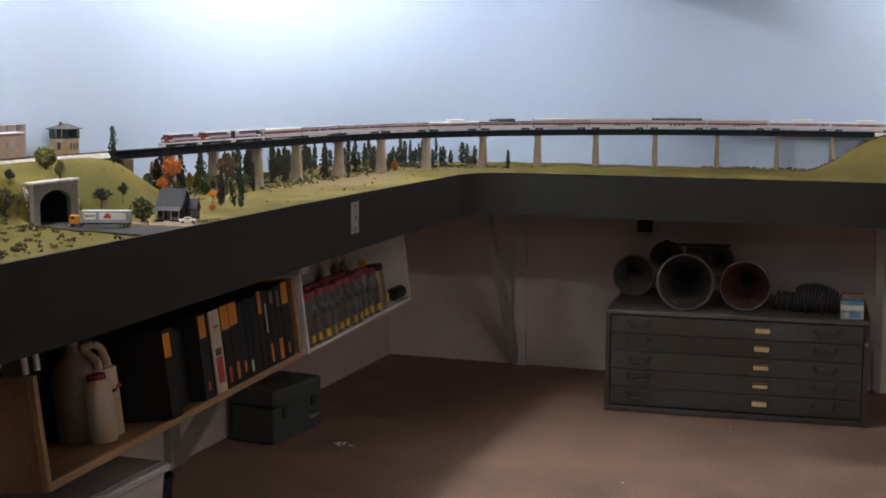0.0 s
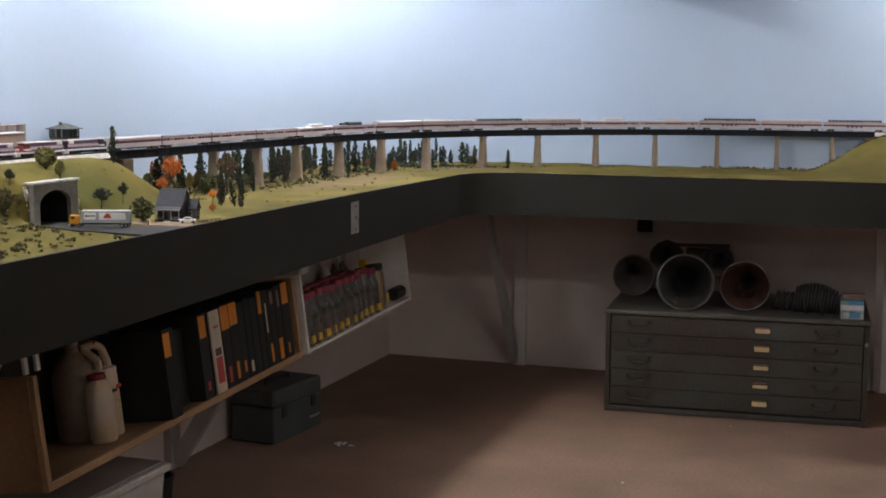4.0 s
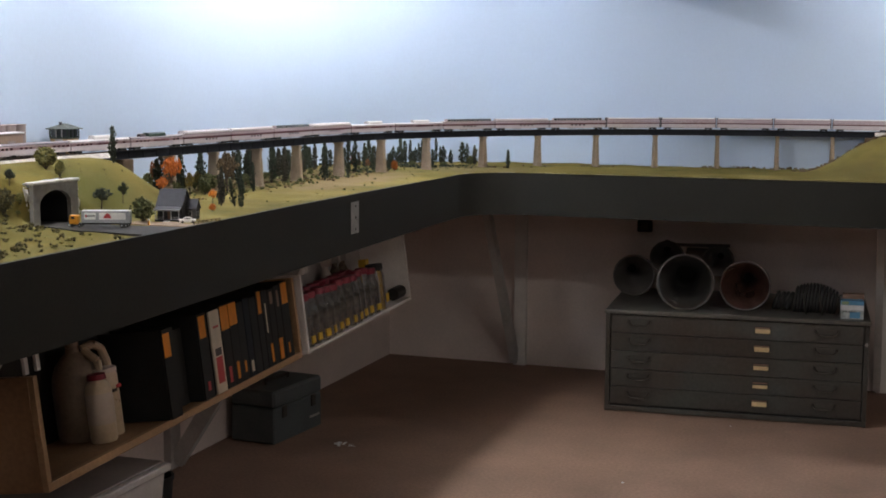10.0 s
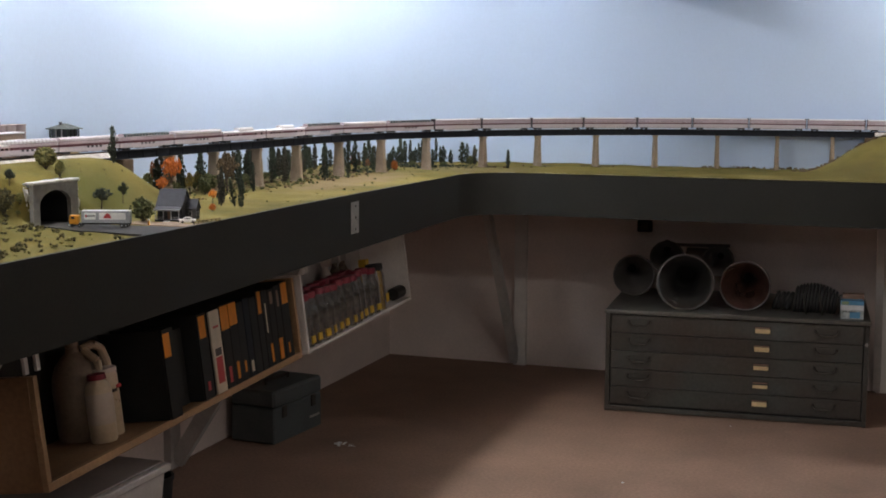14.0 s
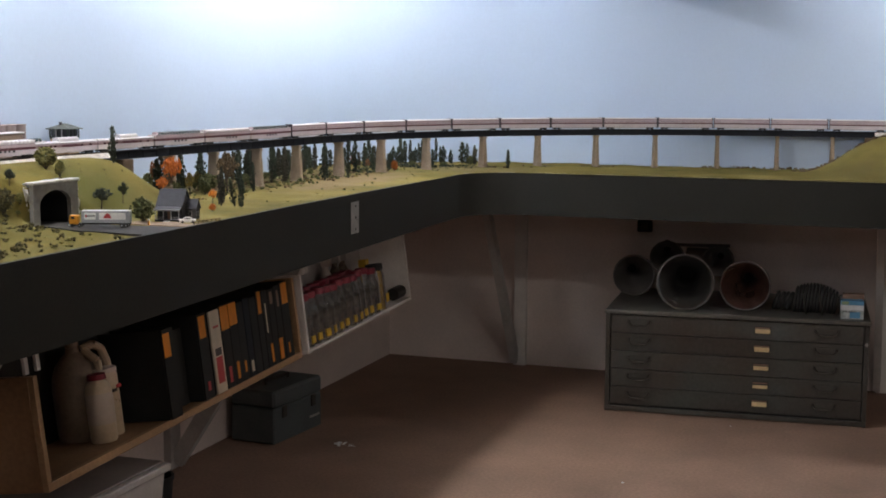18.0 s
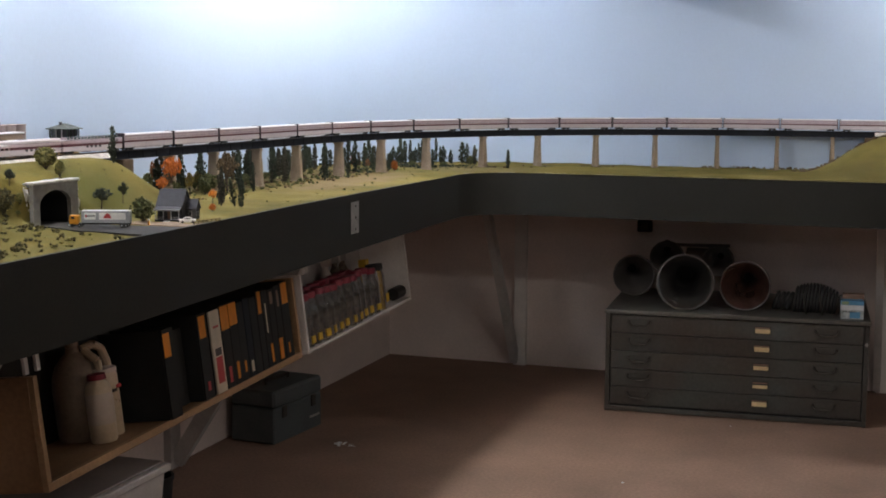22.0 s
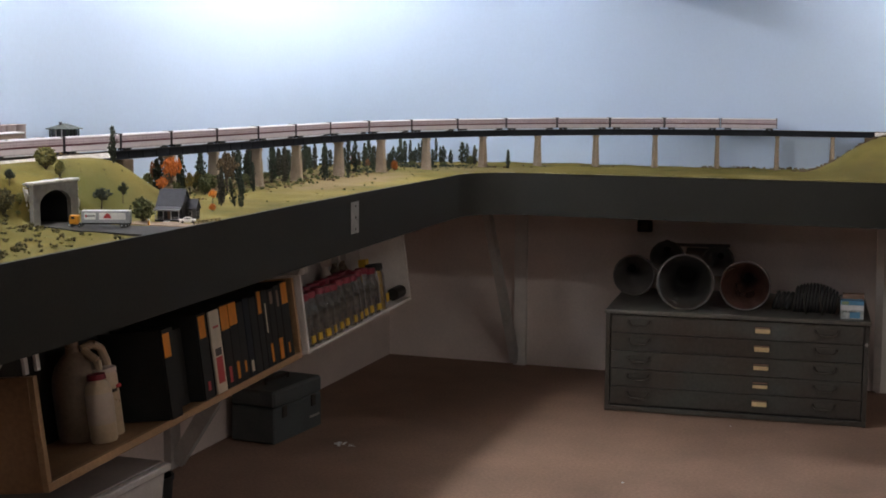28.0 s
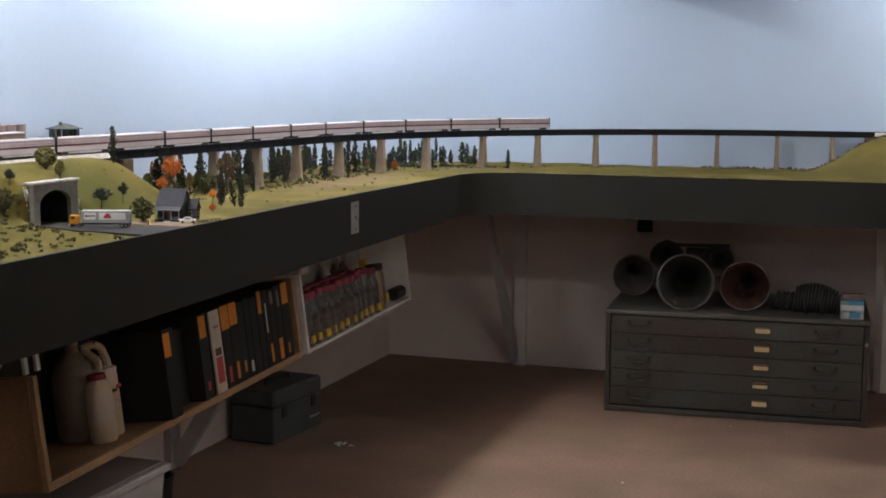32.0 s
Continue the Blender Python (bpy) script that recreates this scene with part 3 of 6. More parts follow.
def rails():
    bed = Shape()
    for a, b in ((-9.4, S_WEST), (S_EAST, 12.6)):
        rows = []
        for s in steps(a, b, 0.06):
            rows.append([along(s, -0.05, ROAD_Z - 0.008), along(s, -0.034, RAIL_Z - 0.003), along(s, 0.034, RAIL_Z - 0.003), along(s, 0.055, ROAD_Z - 0.008)])
        bed.sweep(rows, True)
    tagged(part("roadbed", bed, BALLAST), "pale ballast roadbed along the hilltop", "roadbed", kind="structure")
    for name, a, b in (("embankment_south", -9.4, -4.6), ("embankment_east", 6.9, 12.6)):
        rows = [[along(s, -0.2, DECK - 0.01), along(s, -0.06, ROAD_Z - 0.036), along(s, 0.06, ROAD_Z - 0.036), along(s, 0.2, DECK - 0.01)] for s in steps(a, b, 0.08)]
        tagged(part(name, Shape().sweep(rows, True), GRASS), "grassed embankment", "embankment", kind="structure")
    line = thing("railway_track", pose(0, 0, 0), "single model railway track with brown rails and dark sleepers", "track")
    for side in (-0.00825, 0.00825):
        rows = [[along(s, side - 0.0009, RAIL_Z - 0.0035), along(s, side - 0.0005, RAIL_Z + 0.0005), along(s, side + 0.0005, RAIL_Z + 0.0005), along(s, side + 0.0009, RAIL_Z - 0.0035)] for s in steps(-9.4, 12.6, 0.035)]
        part("rail", Shape().sweep(rows, True), RAIL, line)
    ties = Shape()
    for s in steps(-1.2, 6.0, 0.0085):
        x, y, h = track_at(s)
        m = Matrix.Translation((x, y, 0)) @ Matrix.Rotation(-h, 4, "Z")
        ties.box(-0.014, 0.014, -0.0014, 0.0014, RAIL_Z - 0.0046, RAIL_Z - 0.0026, 0, m)
    tagged(part("sleepers", ties, FENCE, line), kind="stuff")


room()
tube_lights()
backdrop()
ground()
bridge()
rails()


# ---------------------------------------------------------------- the west hill, portal, road and house
def portal():
    ob = thing("tunnel_portal", pose(-2.478, 3.463, 0), "grey stone road tunnel portal with a pale coping", "tunnel portal")
    y0, y1, a0, a1, z0, z1, zs, zc = -0.105, 0.122, -0.072, 0.086, 1.168, 1.316, 1.250, 1.294
    n = 18
    arch = [((a0 + a1) / 2 - (a1 - a0) / 2 * math.cos(math.pi * i / n), zs + (zc - zs) * math.sin(math.pi * i / n)) for i in range(n + 1)]
    s = Shape().extrude([(y0, z0), (a0, z0)] + arch + [(a1, z0), (y1, z0), (y1, z1), (y0, z1)], -0.014, 0)
    part("face", s, PORTAL, ob)
    part("coping", Shape().box(-0.026, 0.006, y0 - 0.006, y1 + 0.004, z1, z1 + 0.008, 0.0015), PORTAL_CAP, ob, "pale coping slab")
    inner = Shape()
    half = [(y, z) for y, z in arch]
    outline = [(a0, z0)] + half + [(a1, z0)]
    inner.sweep([[(x, y, z) for y, z in outline] for x in (-0.0142, -0.12, -0.2)])
    inner.add([(-0.2, y, z) for y, z in outline], [tuple(range(len(outline)))])
    part("bore", inner, DARK, ob, "dark tunnel bore")
    for side, x0, k in ((-1, y0, 5), (1, y1, 4)):
        r = Shape()
        for i in range(34):
            t = random.random()
            c = (-0.034 + random.uniform(0, 0.016 if side < 0 else 0.026), x0 + side * random.uniform(-0.006, 0.007 + 0.006 * (1 - t)) + (0.006 if side > 0 else 0), z0 + 0.03 + 0.10 * t)
            blob(r, c, random.uniform(0.006, 0.011), 0.55, (1, 0.7, 1.6))
        tagged(part("wing_rock", r, ROCK, ob, "chipped pale rock beside the portal"), kind="stuff")


def blob(shape, centre, r, jag=0.3, stretch=(1, 1, 1)):
    """A small irregular eight-sided clump."""
    q = Euler((random.uniform(0, 6), random.uniform(0, 6), random.uniform(0, 6))).to_matrix()
    vs = []
    for d in ((1, 0, 0), (-1, 0, 0), (0, 1, 0), (0, -1, 0), (0, 0, 1), (0, 0, -1)):
        v = q @ Vector(d) * r * (1 + random.uniform(-jag, jag))
        vs.append((centre[0] + v.x * stretch[0], centre[1] + v.y * stretch[1], centre[2] + v.z * stretch[2]))
    shape.add(vs, [(0, 2, 4), (2, 1, 4), (1, 3, 4), (3, 0, 4), (2, 0, 5), (1, 2, 5), (3, 1, 5), (0, 3, 5)])


def road():
    rows = []
    for x in np.linspace(-2.67, EDGE_X - 0.004, 40):
        b = 0.02 * sm(-2.3, -2.06, x)
        y0, y1 = 3.392 - 0.05 * sm(-2.46, -2.3, x), 3.53 - 0.012 * sm(-2.46, -2.3, x)
        z = DECK + 0.0035
        rows.append([(x, y0 - b, z - 0.02), (x, y0 - b, z), (x, (y0 + y1) / 2, z + 0.0015), (x, y1 + b, z), (x, y1 + b, z - 0.02)])
    tagged(part("road", Shape().sweep(rows, True), ASPHALT), "grey model asphalt road out of the tunnel", "road", kind="structure")
    pad = Shape().sweep([[(x, 3.545, DECK - 0.01), (x, 3.55, DECK + 0.004), (x, 3.64 + 0.02 * math.sin(x * 60), DECK + 0.004), (x, 3.655, DECK - 0.01)] for x in np.linspace(-2.30, EDGE_X - 0.006, 18)], True)
    tagged(part("driveway", pad, DRIVE), "pinkish gravel yard before the house", "driveway", kind="structure")


def truck():
    ob = thing("semi_truck", pose(-2.296, 3.437, DECK + 0.005, 0, 0, 20), "orange cab pulling a long grey trailer with white side panels", "truck")
    part("trailer", Shape().box(-0.055, 0.088, -0.0145, 0.0145, 0.0135, 0.049, 0.001), TRAILER, ob)
    part("trailer_roof", Shape().box(-0.0555, 0.0885, -0.015, 0.015, 0.049, 0.0505, 0.0005), CAR_ROOF, ob)
    for x0, x1 in ((-0.047, -0.013), (-0.003, 0.076)):
        pn = part("side_panel", Shape().box(x0, x1, -0.0152, -0.0142, 0.024, 0.044), CARW, ob, "white advertising panel")
        if x0 < -0.03:
            b = Shape()
            for k in range(7):
                b.box(x0 + 0.008 + k * 0.0035, x0 + 0.0105 + k * 0.0035, -0.0156, -0.0150, 0.032 + 0.001 * (k % 2), 0.037)
            part("print", b, CAR_DARK, pn, "dark unreadable lettering")
            part("print_mark", Shape().box(x0 + 0.003, x0 + 0.0075, -0.0156, -0.0150, 0.030, 0.039, 0.0005), RED, pn)
        else:
            b = Shape().box(x0 + 0.014, x0 + 0.036, -0.0156, -0.0150, 0.0275, 0.035).box(x0 + 0.018, x0 + 0.033, -0.0156, -0.0150, 0.035, 0.0405).box(x0 + 0.022, x0 + 0.028, -0.0156, -0.0150, 0.0405, 0.0425)
            part("print_mark", b, RED, pn, "plain red emblem")
    part("chassis", Shape().box(-0.075, 0.086, -0.008, 0.008, 0.009, 0.0135), TYRE, ob)
    for x in (0.064, 0.077, -0.062):
        for y in (-0.0125, 0.0125):
            w = part("wheel", Shape().tube((x, y - 0.003, 0.0062), (x, y + 0.003, 0.0062), 0.0062, n=14), TYRE, ob)
            part("hub", Shape().tube((x, y - 0.0034, 0.0062), (x, y + 0.0034, 0.0062), 0.0026, n=10), TRAILER, w)
    for y in (-0.012, 0.012):
        part("wheel", Shape().tube((-0.084, y - 0.0025, 0.006), (-0.084, y + 0.0025, 0.006), 0.006, n=14), TYRE, ob)
    part("cab", Shape().box(-0.092, -0.066, -0.0145, 0.0145, 0.0085, 0.036, 0.002), CAB, ob)
    part("side_window", Shape().box(-0.086, -0.076, -0.0149, 0.0149, 0.025, 0.032), GLASS_D, ob)
    part("windscreen", Shape().box(-0.0924, -0.0915, -0.012, 0.012, 0.025, 0.033), GLASS_D, ob)
    part("bumper", Shape().box(-0.094, -0.0915, -0.0142, 0.0142, 0.005, 0.0095, 0.0008), CARW, ob)


def house():
    ob = thing("farmhouse", pose(-2.226, 3.738, terrain(-2.22, 3.72) - 0.001, 0, 0, 12) @ Matrix.Diagonal((0.84, 0.9, 0.985, 1)), "small grey clapboard farmhouse with dark roof and porch", "house")
    part("wall", Shape().extrude([(-0.04, 0), (0.05, 0), (0.05, 0.05), (0.005, 0.093), (-0.04, 0.05)], -0.05, 0.045), HOUSE_G, ob)
    roof = Shape()
    roof.add([(-0.055, -0.046, 0.045), (0.05, -0.046, 0.045), (0.05, 0.005, 0.0965), (-0.055, 0.005, 0.0965), (-0.055, -0.046, 0.0485), (0.05, -0.046, 0.0485), (0.05, 0.005, 0.1005), (-0.055, 0.005, 0.1005)],
             [(0, 1, 2, 3), (4, 7, 6, 5), (0, 4, 5, 1), (1, 5, 6, 2), (3, 7, 4, 0)])
    roof.add([(-0.055, 0.056, 0.045), (0.05, 0.056, 0.045), (0.05, 0.005, 0.0965), (-0.055, 0.005, 0.0965), (-0.055, 0.056, 0.0485), (0.05, 0.056, 0.0485), (0.05, 0.005, 0.1005), (-0.055, 0.005, 0.1005)],
             [(0, 3, 2, 1), (4, 5, 6, 7), (0, 1, 5, 4), (1, 2, 6, 5), (3, 0, 4, 7)])
    part("roof", roof, HOUSE_R, ob, "dark slate roof")
    part("porch_floor", Shape().box(-0.05, 0.044, -0.068, -0.04, 0, 0.006, 0.001), HOUSE_G, ob)
    part("porch_roof", Shape().extrude([(-0.072, 0.036), (-0.04, 0.046), (-0.04, 0.049), (-0.072, 0.0395)], -0.054, 0.048), HOUSE_R, ob)
    part("porch_fascia", Shape().box(-0.054, 0.048, -0.0735, -0.072, 0.0345, 0.0395), HOUSE_W, ob)
    for x in (-0.048, -0.018, 0.012, 0.042):
        part("porch_post", Shape().box(x - 0.0014, x + 0.0014, -0.068, -0.0655, 0.006, 0.037), HOUSE_W, ob)
    for x0, x1 in ((-0.048, -0.018), (0.012, 0.042)):
        part("railing", Shape().box(x0, x1, -0.0675, -0.0662, 0.013, 0.0146).box(x0, x1, -0.0675, -0.0662, 0.008, 0.009), HOUSE_W, ob)
    part("step", Shape().box(-0.014, 0.008, -0.08, -0.068, 0, 0.0035, 0.0005), PORTAL_CAP, ob)
    part("door", Shape().box(-0.011, 0.004, -0.0412, -0.0398, 0.006, 0.033), CARD_BROWN, ob)
    for x in (-0.042, 0.018):
        w = part("window", Shape().box(x, x + 0.016, -0.0412, -0.0398, 0.014, 0.032), HOUSE_R, ob)
        part("pane", Shape().box(x + 0.0015, x + 0.0145, -0.0416, -0.0410, 0.0155, 0.0305), GLASS_D, w)
    part("chimney", Shape().box(-0.018, -0.008, 0.008, 0.018, 0.085, 0.112, 0.0008), PIER, ob)
    part("wing_wall", Shape().extrude([(0.0, 0), (0.045, 0), (0.045, 0.038), (0.0225, 0.062), (0.0, 0.038)], 0.045, 0.085), HOUSE_G, ob)
    wr = Shape()
    for sgn in (-1, 1):
        wr.add([(0.046, 0.0225 + sgn * 0.027, 0.034), (0.089, 0.0225 + sgn * 0.027, 0.034), (0.089, 0.0225, 0.0645), (0.046, 0.0225, 0.0645),
                (0.046, 0.0225 + sgn * 0.027, 0.037), (0.089, 0.0225 + sgn * 0.027, 0.037), (0.089, 0.0225, 0.0675), (0.046, 0.0225, 0.0675)],
               [(0, 1, 2, 3), (4, 7, 6, 5), (0, 4, 5, 1), (1, 5, 6, 2), (0, 3, 7, 4)])
    part("wing_roof", wr, HOUSE_R, ob)
    for y in (0.008, 0.028):
        w = part("window", Shape().box(0.0846, 0.086, y, y + 0.010, 0.012, 0.028), HOUSE_W, ob)
        part("pane", Shape().box(0.0858, 0.0863, y + 0.0012, y + 0.0088, 0.0135, 0.0265), GLASS_D, w)
    w = part("window", Shape().box(0.058, 0.07, -0.0012, 0.0004, 0.012, 0.03), HOUSE_W, ob)
    part("pane", Shape().box(0.0595, 0.0685, -0.0016, -0.001, 0.0135, 0.0285), GLASS_D, w)


def small_car():
    ob = thing("parked_car", pose(-2.115, 3.632, DECK + 0.0045, 0, 0, 28), "small white parked car in the yard by the house", "car")
    part("body", Shape().extrude([(-0.0095, 0.004), (0.0095, 0.004), (0.0098, 0.010), (0.0085, 0.0125), (-0.0085, 0.0125), (-0.0098, 0.010)], -0.025, 0.025), CARW, ob)
    part("roof", Shape().sweep([[(-0.015 + i * 0.004, -0.008 + i * 0.001, 0.0125 + i * 0.006), (0.014 - i * 0.005, -0.008 + i * 0.001, 0.0125 + i * 0.006), (0.014 - i * 0.005, 0.008 - i * 0.001, 0.0125 + i * 0.006), (-0.015 + i * 0.004, 0.008 - i * 0.001, 0.0125 + i * 0.006)] for i in (0, 1)], True), CARW, ob)
    for y in (-0.0081, 0.0081):
        part("side_window", Shape().box(-0.010, 0.008, y - 0.0004, y + 0.0004, 0.0135, 0.0168), GLASS_D, ob)
    for x in (-0.0155, 0.0155):
        for y in (-0.0088, 0.0088):
            part("wheel", Shape().tube((x, y - 0.0015, 0.004), (x, y + 0.0015, 0.004), 0.004, n=12), TYRE, ob)


def fence():
    ob = thing("yard_fence", pose(-2.075, 3.60, DECK + 0.003, 0, 0, 78), "low brown wooden yard fence along the layout edge", "fence")
    for i in range(7):
        part("post", Shape().box(i * 0.02 - 0.001, i * 0.02 + 0.001, -0.001, 0.001, 0, 0.013), FENCE, ob)
    for z in (0.005, 0.0105):
        part("slat", Shape().box(-0.002, 0.122, -0.0005, 0.0005, z - 0.001, z + 0.001), FENCE, ob)


def marker_post():
    ob = thing("marker_post", pose(-2.20, 3.545, DECK + 0.004), "tiny yellow and white marker post beside the drive", "marker")
    part("shaft", Shape().lathe([(0, 0), (0.0032, 0), (0.0026, 0.010), (0.0030, 0.0105), (0.0026, 0.013), (0, 0.0135)], 10), CAB, ob, "yellow shaft")
    part("head", Shape().lathe([(0, 0.0136), (0.0024, 0.0138), (0.0026, 0.017), (0.0012, 0.019), (0, 0.0192)], 10), CARW, ob, "white head")


def tower():
    ob = thing("signal_tower", pose(-2.853, 4.058, ROAD_Z - 0.004) @ Matrix.Diagonal((0.86, 0.68, 1, 1)), "two-storey tan interlocking tower with dark glazed upper floor", "signal tower")
    a, b = 0.042, 0.05
    part("lower_wall", Shape().box(-a, a, -b, b, 0, 0.062, 0.0008), TOWER_T, ob)
    part("upper_wall", Shape().box(-a + 0.004, a - 0.004, -b + 0.004, b - 0.004, 0.062, 0.093), GLASS_D, ob, "dark glazed upper floor")
    part("sill", Shape().box(-a - 0.002, a + 0.002, -b - 0.002, b + 0.002, 0.060, 0.066, 0.0006), TOWER_G, ob)
    for x in (-a, -a / 3, a / 3, a):
        for y in (-b, b):
            part("mullion", Shape().box(x - 0.002, x + 0.002, y - 0.003, y + 0.003, 0.066, 0.093), TOWER_G if abs(x) == a else HOUSE_W, ob)
    for y in (-b / 3, b / 3):
        part("mullion", Shape().box(a - 0.005, a + 0.001, y - 0.002, y + 0.002, 0.066, 0.093), TOWER_G, ob)
    s = Shape()
    s.add([(-a - 0.014, -b - 0.014, 0.093), (a + 0.014, -b - 0.014, 0.093), (a + 0.014, b + 0.014, 0.093), (-a - 0.014, b + 0.014, 0.093),
           (-a - 0.014, -b - 0.014, 0.0955), (a + 0.014, -b - 0.014, 0.0955), (a + 0.014, b + 0.014, 0.0955), (-a - 0.014, b + 0.014, 0.0955),
           (0, -0.018, 0.113), (0, 0.018, 0.113)],
          [(3, 2, 1, 0), (0, 1, 5, 4), (1, 2, 6, 5), (2, 3, 7, 6), (3, 0, 4, 7), (4, 5, 8), (5, 6, 9, 8), (6, 7, 9), (7, 4, 8, 9)])
    part("roof", s, TOWER_R, ob, "grey-green hipped roof")
    part("chimney", Shape().box(-0.006, 0.004, -0.034, -0.024, 0.1, 0.119, 0.0006), HOUSE_R, ob)
    for y in (-0.024, 0.004, 0.03):
        w = part("window", Shape().box(a - 0.0004, a + 0.0008, y - 0.006, y + 0.006, 0.022, 0.045), HOUSE_R, ob)
        part("pane", Shape().box(a + 0.0006, a + 0.0012, y - 0.0045, y + 0.0045, 0.024, 0.043), GLASS_D, w)
    w = part("window", Shape().box(-0.008, 0.008, -b - 0.0008, -b + 0.0004, 0.022, 0.047), HOUSE_R, ob)
    part("pane", Shape().box(-0.006, 0.006, -b - 0.0012, -b - 0.0006, 0.024, 0.045), GLASS_D, w)
    part("sign_board", Shape().box(-0.018, 0.018, -b - 0.0012, -b + 0.0004, 0.052, 0.058), HOUSE_W, ob, "blank white name board")


def warehouse():
    ob = thing("trackside_warehouse", pose(-2.862, 3.55, ROAD_Z - 0.004), "tan flat-roofed trackside warehouse with pinkish round silo", "warehouse")
    part("wall", Shape().box(-0.05, 0.04, -0.42, 0.232, 0, 0.088, 0.001), BLDG, ob)
    part("roof", Shape().box(-0.053, 0.044, -0.423, 0.236, 0.088, 0.0935, 0.001), CAR_ROOF, ob, "white roof edge")
    for y in (0.292, 0.24, 0.185):
        part("silo", Shape().lathe([(0.0, 0.0), (0.028, 0.0), (0.028, 0.112), (0.03, 0.112), (0.03, 0.116), (0.0, 0.117)], 24, pose(-0.028, y, 0)), BLDG_P, ob, "pinkish round silo", smooth=True)
    for y in (-0.3, -0.18, -0.06, 0.06, 0.17):
        part("window", Shape().box(0.0395, 0.041, y - 0.02, y + 0.02, 0.04, 0.065), BLDG_P, ob)


# ---------------------------------------------------------------- model trees
def tree_mesh(kind, seed):
    random.seed(seed)
    trunk, crown = Shape(), Shape()
    if kind == "cypress":
        lean = random.uniform(-0.03, 0.03)
        trunk.tube((0, 0, -0.03), (lean, 0, 0.5), 0.022, 0.012, 6).tube((lean, 0, 0.5), (0, lean, 0.92), 0.012, 0.004, 6)
        for i in range(250):
            z = random.uniform(0.06, 1.0)
            env = 0.125 * (1 - ((z - 0.36) / 0.68) ** 2) ** 0.9
            a = random.uniform(0, 6.283)
            env *= 0.88 + 0.8 * noise.noise((z * 5, seed * 3.1, 1.6 * math.cos(a)))
            r = max(0.01, env) * random.uniform(0.35, 1.08)
            blob(crown, (lean * z + r * math.cos(a), r * math.sin(a), z), random.uniform(0.014, 0.033), 0.6, (1, 1, 1.7))
    elif kind == "bush":
        for k in range(4):
            a = k * 1.57 + seed
            trunk.tube((0, 0, -0.03), (0.22 * math.cos(a), 0.22 * math.sin(a), 0.5), 0.022, 0.008, 5)
        for i in range(300):
            d = Vector((random.gauss(0, 1), random.gauss(0, 1), random.gauss(0, 1))).normalized() * random.uniform(0.45, 1.0)
            lump = 0.36 + 0.12 * noise.noise((d.x * 2.2 + seed, d.y * 2.2, d.z * 2.2))
            blob(crown, (d.x * lump, d.y * lump, 0.53 + d.z * 0.42), random.uniform(0.035, 0.075), 0.5)
    elif kind == "round":
        trunk.tube((0, 0, -0.03), (0.02, 0, 0.42), 0.035, 0.022, 7)
        for k in range(5):
            a = k * 1.26 + seed
            trunk.tube((0.02, 0, 0.36), (0.24 * math.cos(a), 0.24 * math.sin(a), 0.66), 0.016, 0.006, 5)
        lobes = [(random.uniform(-0.2, 0.2), random.uniform(-0.2, 0.2), random.uniform(0.5, 0.8), random.uniform(0.14, 0.24)) for _ in range(6)]
        for i in range(210):
            x, y, z, r = lobes[i % 6]
            d = Vector((random.gauss(0, 1), random.gauss(0, 1), random.gauss(0, 0.8))).normalized() * r * random.uniform(0.55, 1.05)
            blob(crown, (x + d.x, y + d.y, z + d.z), random.uniform(0.025, 0.06), 0.5)
    elif kind == "standard":
        trunk.tube((0, 0, -0.03), (0.01, 0, 0.6), 0.03, 0.018, 7)
        for k in range(5):
            a = k * 1.26 + seed
            trunk.tube((0.01, 0, 0.5), (0.25 * math.cos(a), 0.25 * math.sin(a), 0.75), 0.014, 0.005, 5)
        for i in range(230):
            d = Vector((random.gauss(0, 1), random.gauss(0, 1), random.gauss(0, 1))).normalized() * random.uniform(0.5, 1.0)
            lump = 0.40 + 0.36 * noise.noise((d.x * 2.6 + seed, d.y * 2.6, d.z * 2.6))
            blob(crown, (d.x * lump, d.y * lump, 0.76 + d.z * 0.21 * (0.55 + lump)), random.uniform(0.03, 0.07), 0.5)
    else:
        trunk.tube((0, 0, -0.03), (0, 0.02, 0.6), 0.03, 0.018, 7)
        for k in range(6):
            a = k * 1.05 + seed
            trunk.tube((0, 0.02, 0.5), (0.36 * math.cos(a), 0.36 * math.sin(a), 0.76), 0.013, 0.005, 5)
        for i in range(170):
            a, r = random.uniform(0, 6.283), 0.46 * math.sqrt(random.random())
            blob(crown, (r * math.cos(a), r * math.sin(a), 0.70 + 0.27 * (1 - (r / 0.48) ** 2) * random.random() + 0.05 * random.random()), random.uniform(0.03, 0.06), 0.5)
    return trunk.mesh("trunk", BARK), crown


TREES = {}


def tree(kind, variant, leaf, x, y, h, label, wide=1.0, z=None, group="model trees along the viaduct", name="model_tree"):
    key = (kind, variant, leaf.name)
    z = terrain(x, y) if z is None else z
    m = Matrix.Translation((x, y, z)) @ Matrix.Rotation(random.uniform(0, 6.28), 4, "Z") @ Matrix.Diagonal((h * wide, h * wide, h, 1))
    if key not in TREES:
        state = random.getstate()
        trunk, crown = tree_mesh(kind, variant + 11)
        random.setstate(state)
        ob = thing(name, m, label, "tree", group)
        t = new("trunk", trunk)
        t.parent = ob
        part("crown", crown, leaf, ob)
        TREES[key] = ob
        return ob
    ob = copy_thing(TREES[key], Matrix.Identity(4))
    ob.matrix_basis = m
    return tagged(ob, label, "tree", group)


